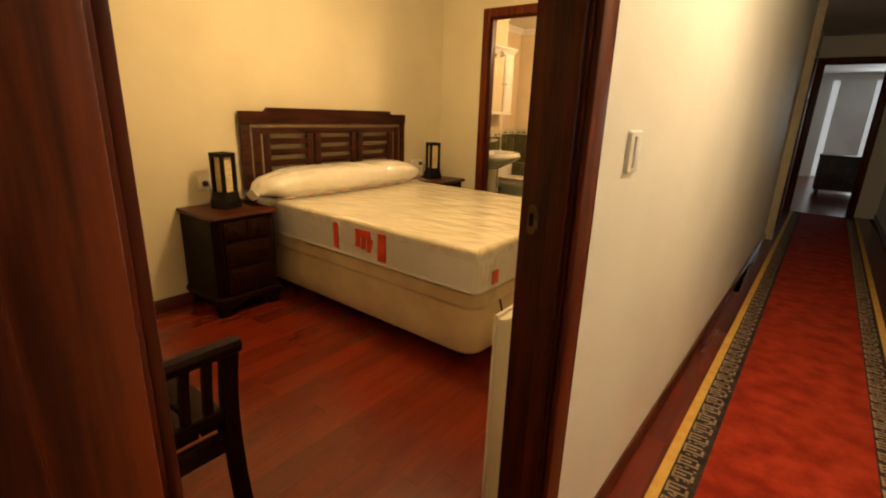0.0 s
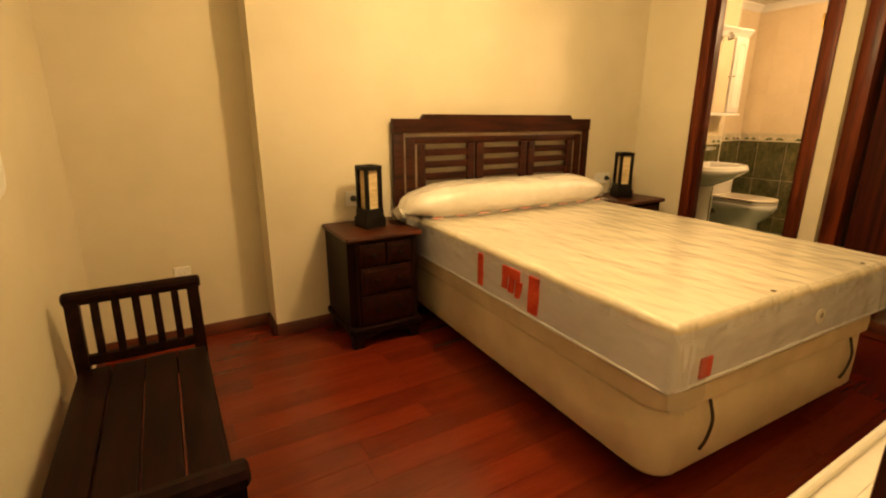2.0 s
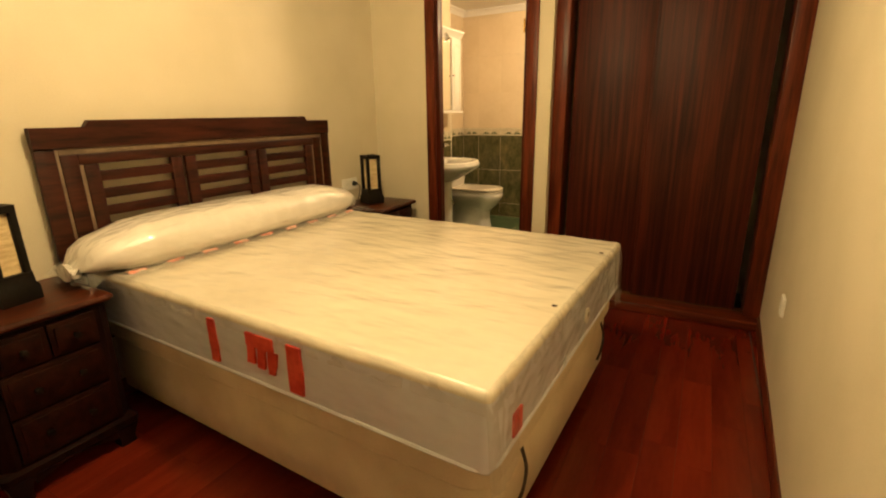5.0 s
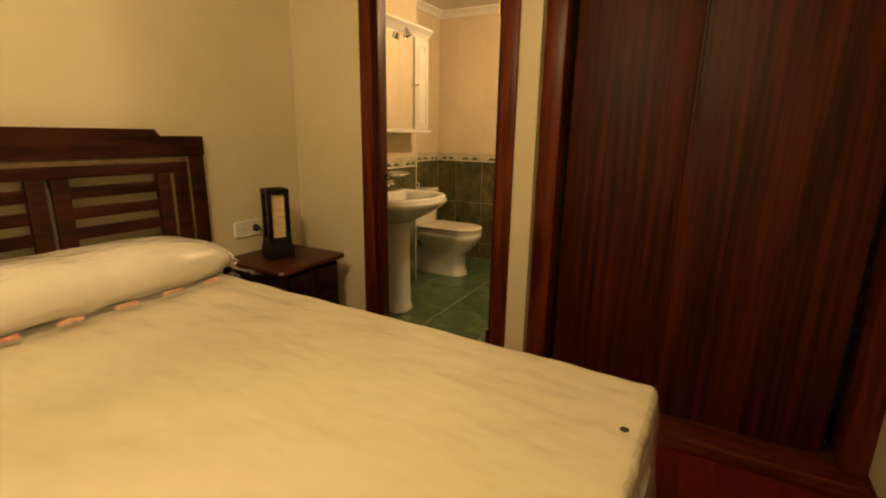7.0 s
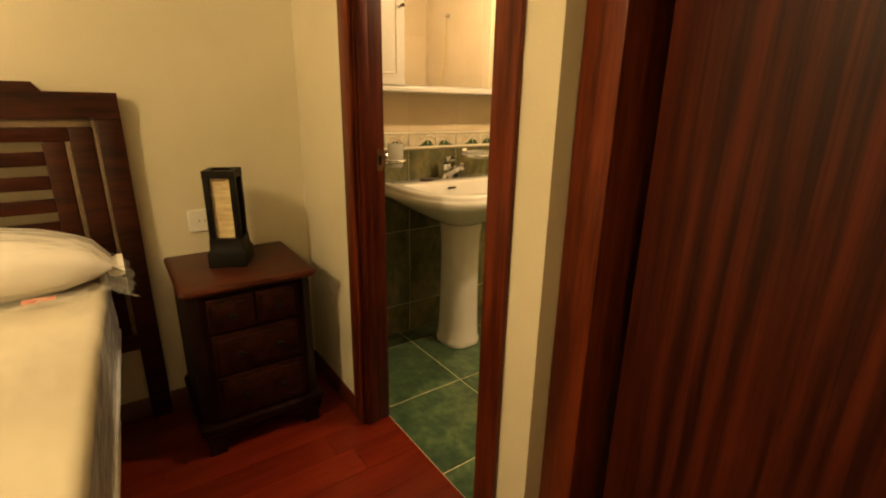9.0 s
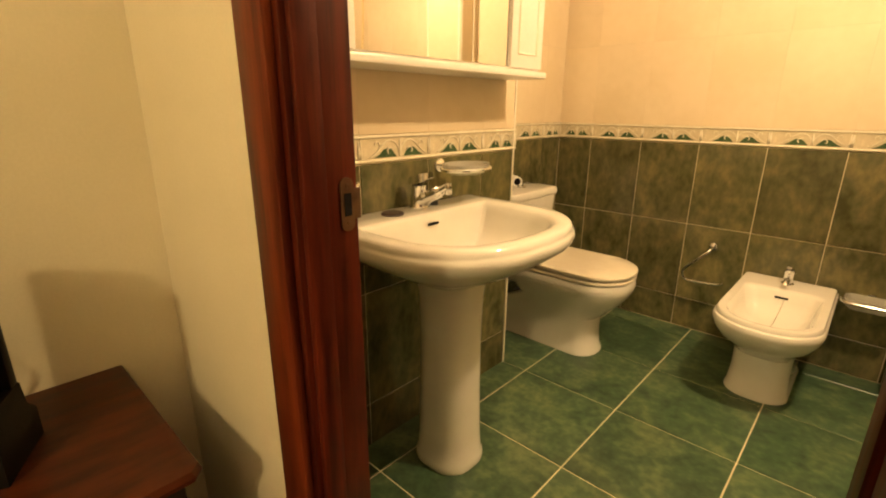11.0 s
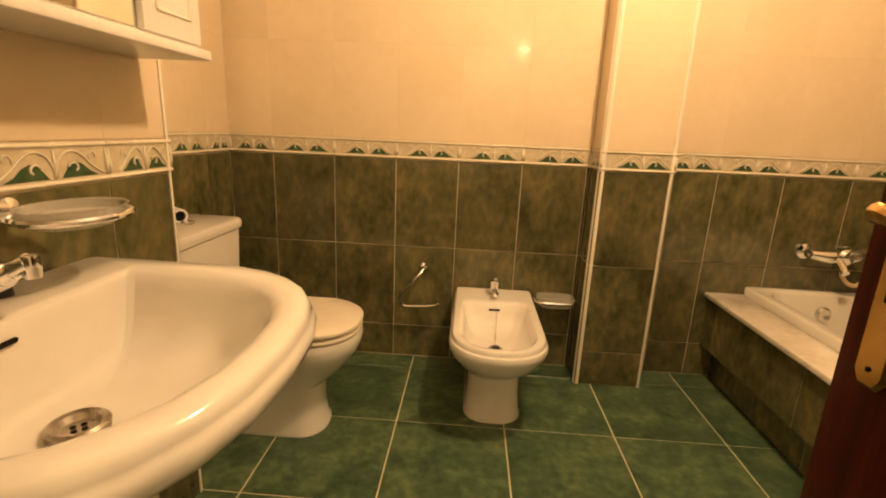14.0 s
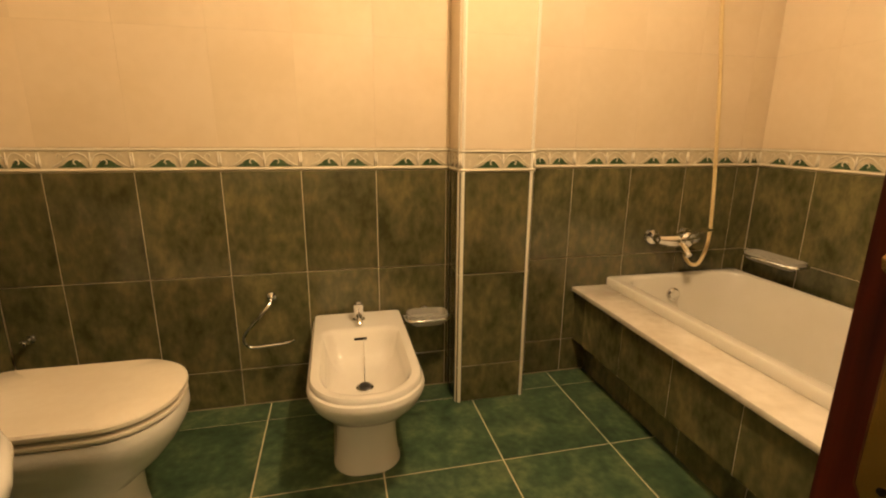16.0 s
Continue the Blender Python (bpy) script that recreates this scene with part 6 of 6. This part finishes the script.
def border_mesh(w, h=0.082):
    key = ("border", round(w, 3), h)
    if key in pieces:
        return pieces[key]
    bb = bm_new()
    loft(bb, [[(0, 0, -0.006), (w, 0, -0.006), (w, h, -0.006), (0, h, -0.006)], [(0, 0, 0), (w, 0, 0), (w, h, 0), (0, h, 0)]], caps=(False, True))
    for f in bb.faces:
        f.material_index = 2
    for z in (0.006, h - 0.006):
        tube(bb, [(0, z, 0.0), (w, z, 0.0)], 0.0058, 6)
    for f in bb.faces:
        f.smooth = False
    if w > 0.05:
        k = min(1.0, w / 0.284)
        for c, flip in ((0.076, 1), (0.182, -1)):
            if c * k + 0.055 * k > w:
                continue
            # a curling wave of green glaze with a pale scroll in it
            pts = [(-0.050, 0.014), (-0.030, 0.023), (-0.013, 0.037), (0.003, 0.043), (0.016, 0.039), (0.028, 0.028), (0.040, 0.014)]
            vs = [bb.verts.new((c * k + flip * x * k, y, 0.0012)) for x, y in pts]
            f = bb.faces.new(vs if flip < 0 else list(reversed(vs)))
            f.material_index = 1
            f.normal_update()
            if f.normal.z < 0:
                f.normal_flip()
            sc = [(c * k + flip * k * (0.009 + q2 * math.cos(q)), 0.030 + q2 * math.sin(q), 0.002) for q, q2 in [(0.3 + 0.5 * i, 0.015 - 0.0014 * i) for i in range(9)]]
            tube(bb, sc, 0.0026, 4)
            # the pale ridge that runs over the wave and down to the next one
            ridge = [(-0.066, 0.016), (-0.050, 0.024), (-0.030, 0.038), (-0.010, 0.056), (0.014, 0.064), (0.036, 0.056), (0.047, 0.040), (0.053, 0.020)]
            tube(bb, curve_points([(c * k + flip * x * k, y, 0.001) for x, y in ridge], 3), 0.0026, 4)
            curl = [(c * k + flip * k * (-0.040 + q2 * math.cos(q)), 0.052 + q2 * math.sin(q), 0.001) for q, q2 in [(-0.6 + 0.6 * i, 0.013 - 0.0012 * i) for i in range(8)]]
            tube(bb, curl, 0.002, 4)
        for x in (0.129 * k, 0.003, w - 0.003):
            tube(bb, [(x, 0.014, 0.001), (x, 0.034, 0.002), (x, 0.066, 0.001)], [0.0035, 0.005, 0.002], 5)
    pieces[key] = mesh_of("border_tile", bb, [BORDER, BORDER_GREEN, BORDER_RELIEF])
    return pieces[key]


def border(parent, a, b, cuts, z=0.968):
    a, b = Vector((*a, 0)), Vector((*b, 0))
    u = (b - a).normalized()
    n = Vector((-u.y, u.x, 0))
    length = (b - a).length
    edges = [0.0] + [c for c in cuts if 0.02 < c < length - 0.02] + [length]
    for s0, s1 in zip(edges, edges[1:]):
        p = a + u * (s0 + 0.0007)
        m = Matrix(((u.x, 0, n.x, p.x), (u.y, 0, n.y, p.y), (0, 1, 0, z), (0, 0, 0, 1)))
        lay("border_tile", border_mesh(s1 - s0 - 0.0014), parent, m)


TW = 0.284
ROWS_GREEN = [(0.0, 0.162), (0.162, 0.563), (0.563, 0.966)]
ROWS_CREAM = [(1.052, 1.452), (1.452, 1.852), (1.852, 2.252), (2.252, 2.34)]
ROWS_ALL, MATS_ALL = ROWS_GREEN + ROWS_CREAM, [GREEN_TILE] * 3 + [CREAM_TILE] * 4


def run(key, a, b, phase):
    """phase: distance from a to the first joint."""
    length = (Vector(b) - Vector(a)).length
    cuts = [] if phase > 1 else [phase + TW * k for k in range(-1, int(length / TW) + 2)]
    wall_tiles(walls_bath[key], a, b, cuts, ROWS_ALL, MATS_ALL)
    border(walls_bath[key], a, b, cuts)


def phase_x(x_start):
    """From x_start towards smaller x: the first joint of the far wall's grid."""
    return (x_start - (-2.136)) % TW


run("far", (bath_r(7.285), 7.285), (PIL_X1, 7.285), phase_x(bath_r(7.285)))
run("pillar", (PIL_X1, 7.285), (PIL_X1, PIL_Y), 5)
run("pillar", (PIL_X1, PIL_Y), (PIL_X0, PIL_Y), 5)
run("pillar", (PIL_X0, PIL_Y), (PIL_X0, 7.285), 5)
run("far", (PIL_X0, 7.285), (BATH_REC, 7.285), phase_x(PIL_X0))
run("recess", (BATH_REC, 7.285), (BATH_REC, STEP_Y), 0.19)
run("near", (BATH_REC, STEP_Y), (BATH_L, STEP_Y), 0.1)
run("near", (BATH_L, STEP_Y), (BATH_L, DY1), 0.215)
run("door", (BATH_L, DY1), (-2.295, DY1), 0.2)
run("ward", (WARD_L, DY1), (WARD_L, 5.66), 0.25)
run("ward", (WARD_L, 5.66), (bath_r(5.66), 5.66), 0.22)
wall_tiles(apron, (-0.945, 5.662), (-0.945, 7.283), [0.11 + TW * k for k in range(6)], [(0.164, 0.400)], [GREEN_TILE])
wall_tiles(apron, (-0.880, 5.662), (-0.880, 7.283), [0.11 + TW * k for k in range(6)], [(0.0, 0.162)], [GREEN_TILE])
run("right", (bath_r(5.66), 5.66), (bath_r(7.285), 7.285), 0.2)

FT, FY, FX0, FY0 = 0.417, 0.4195, -2.315, 6.32
for i in range(-3, 7):
    for j in range(-4, 4):
        x0, x1 = max(FX0 + FT * i, BATH_REC), min(FX0 + FT * (i + 1), 0.0)
        y0, y1 = max(FY0 + FY * j, DY1), min(FY0 + FY * (j + 1), BATH_FAR)
        if x1 - x0 > 0.02 and y1 - y0 > 0.02:
            lay("tile", piece_mesh("floor_tile", x1 - x0 - 0.005, y1 - y0 - 0.005, 0.006, 0.0015, FLOOR_TILE), floor_bath, pose(x0 + 0.0025, y0 + 0.0025, 0))
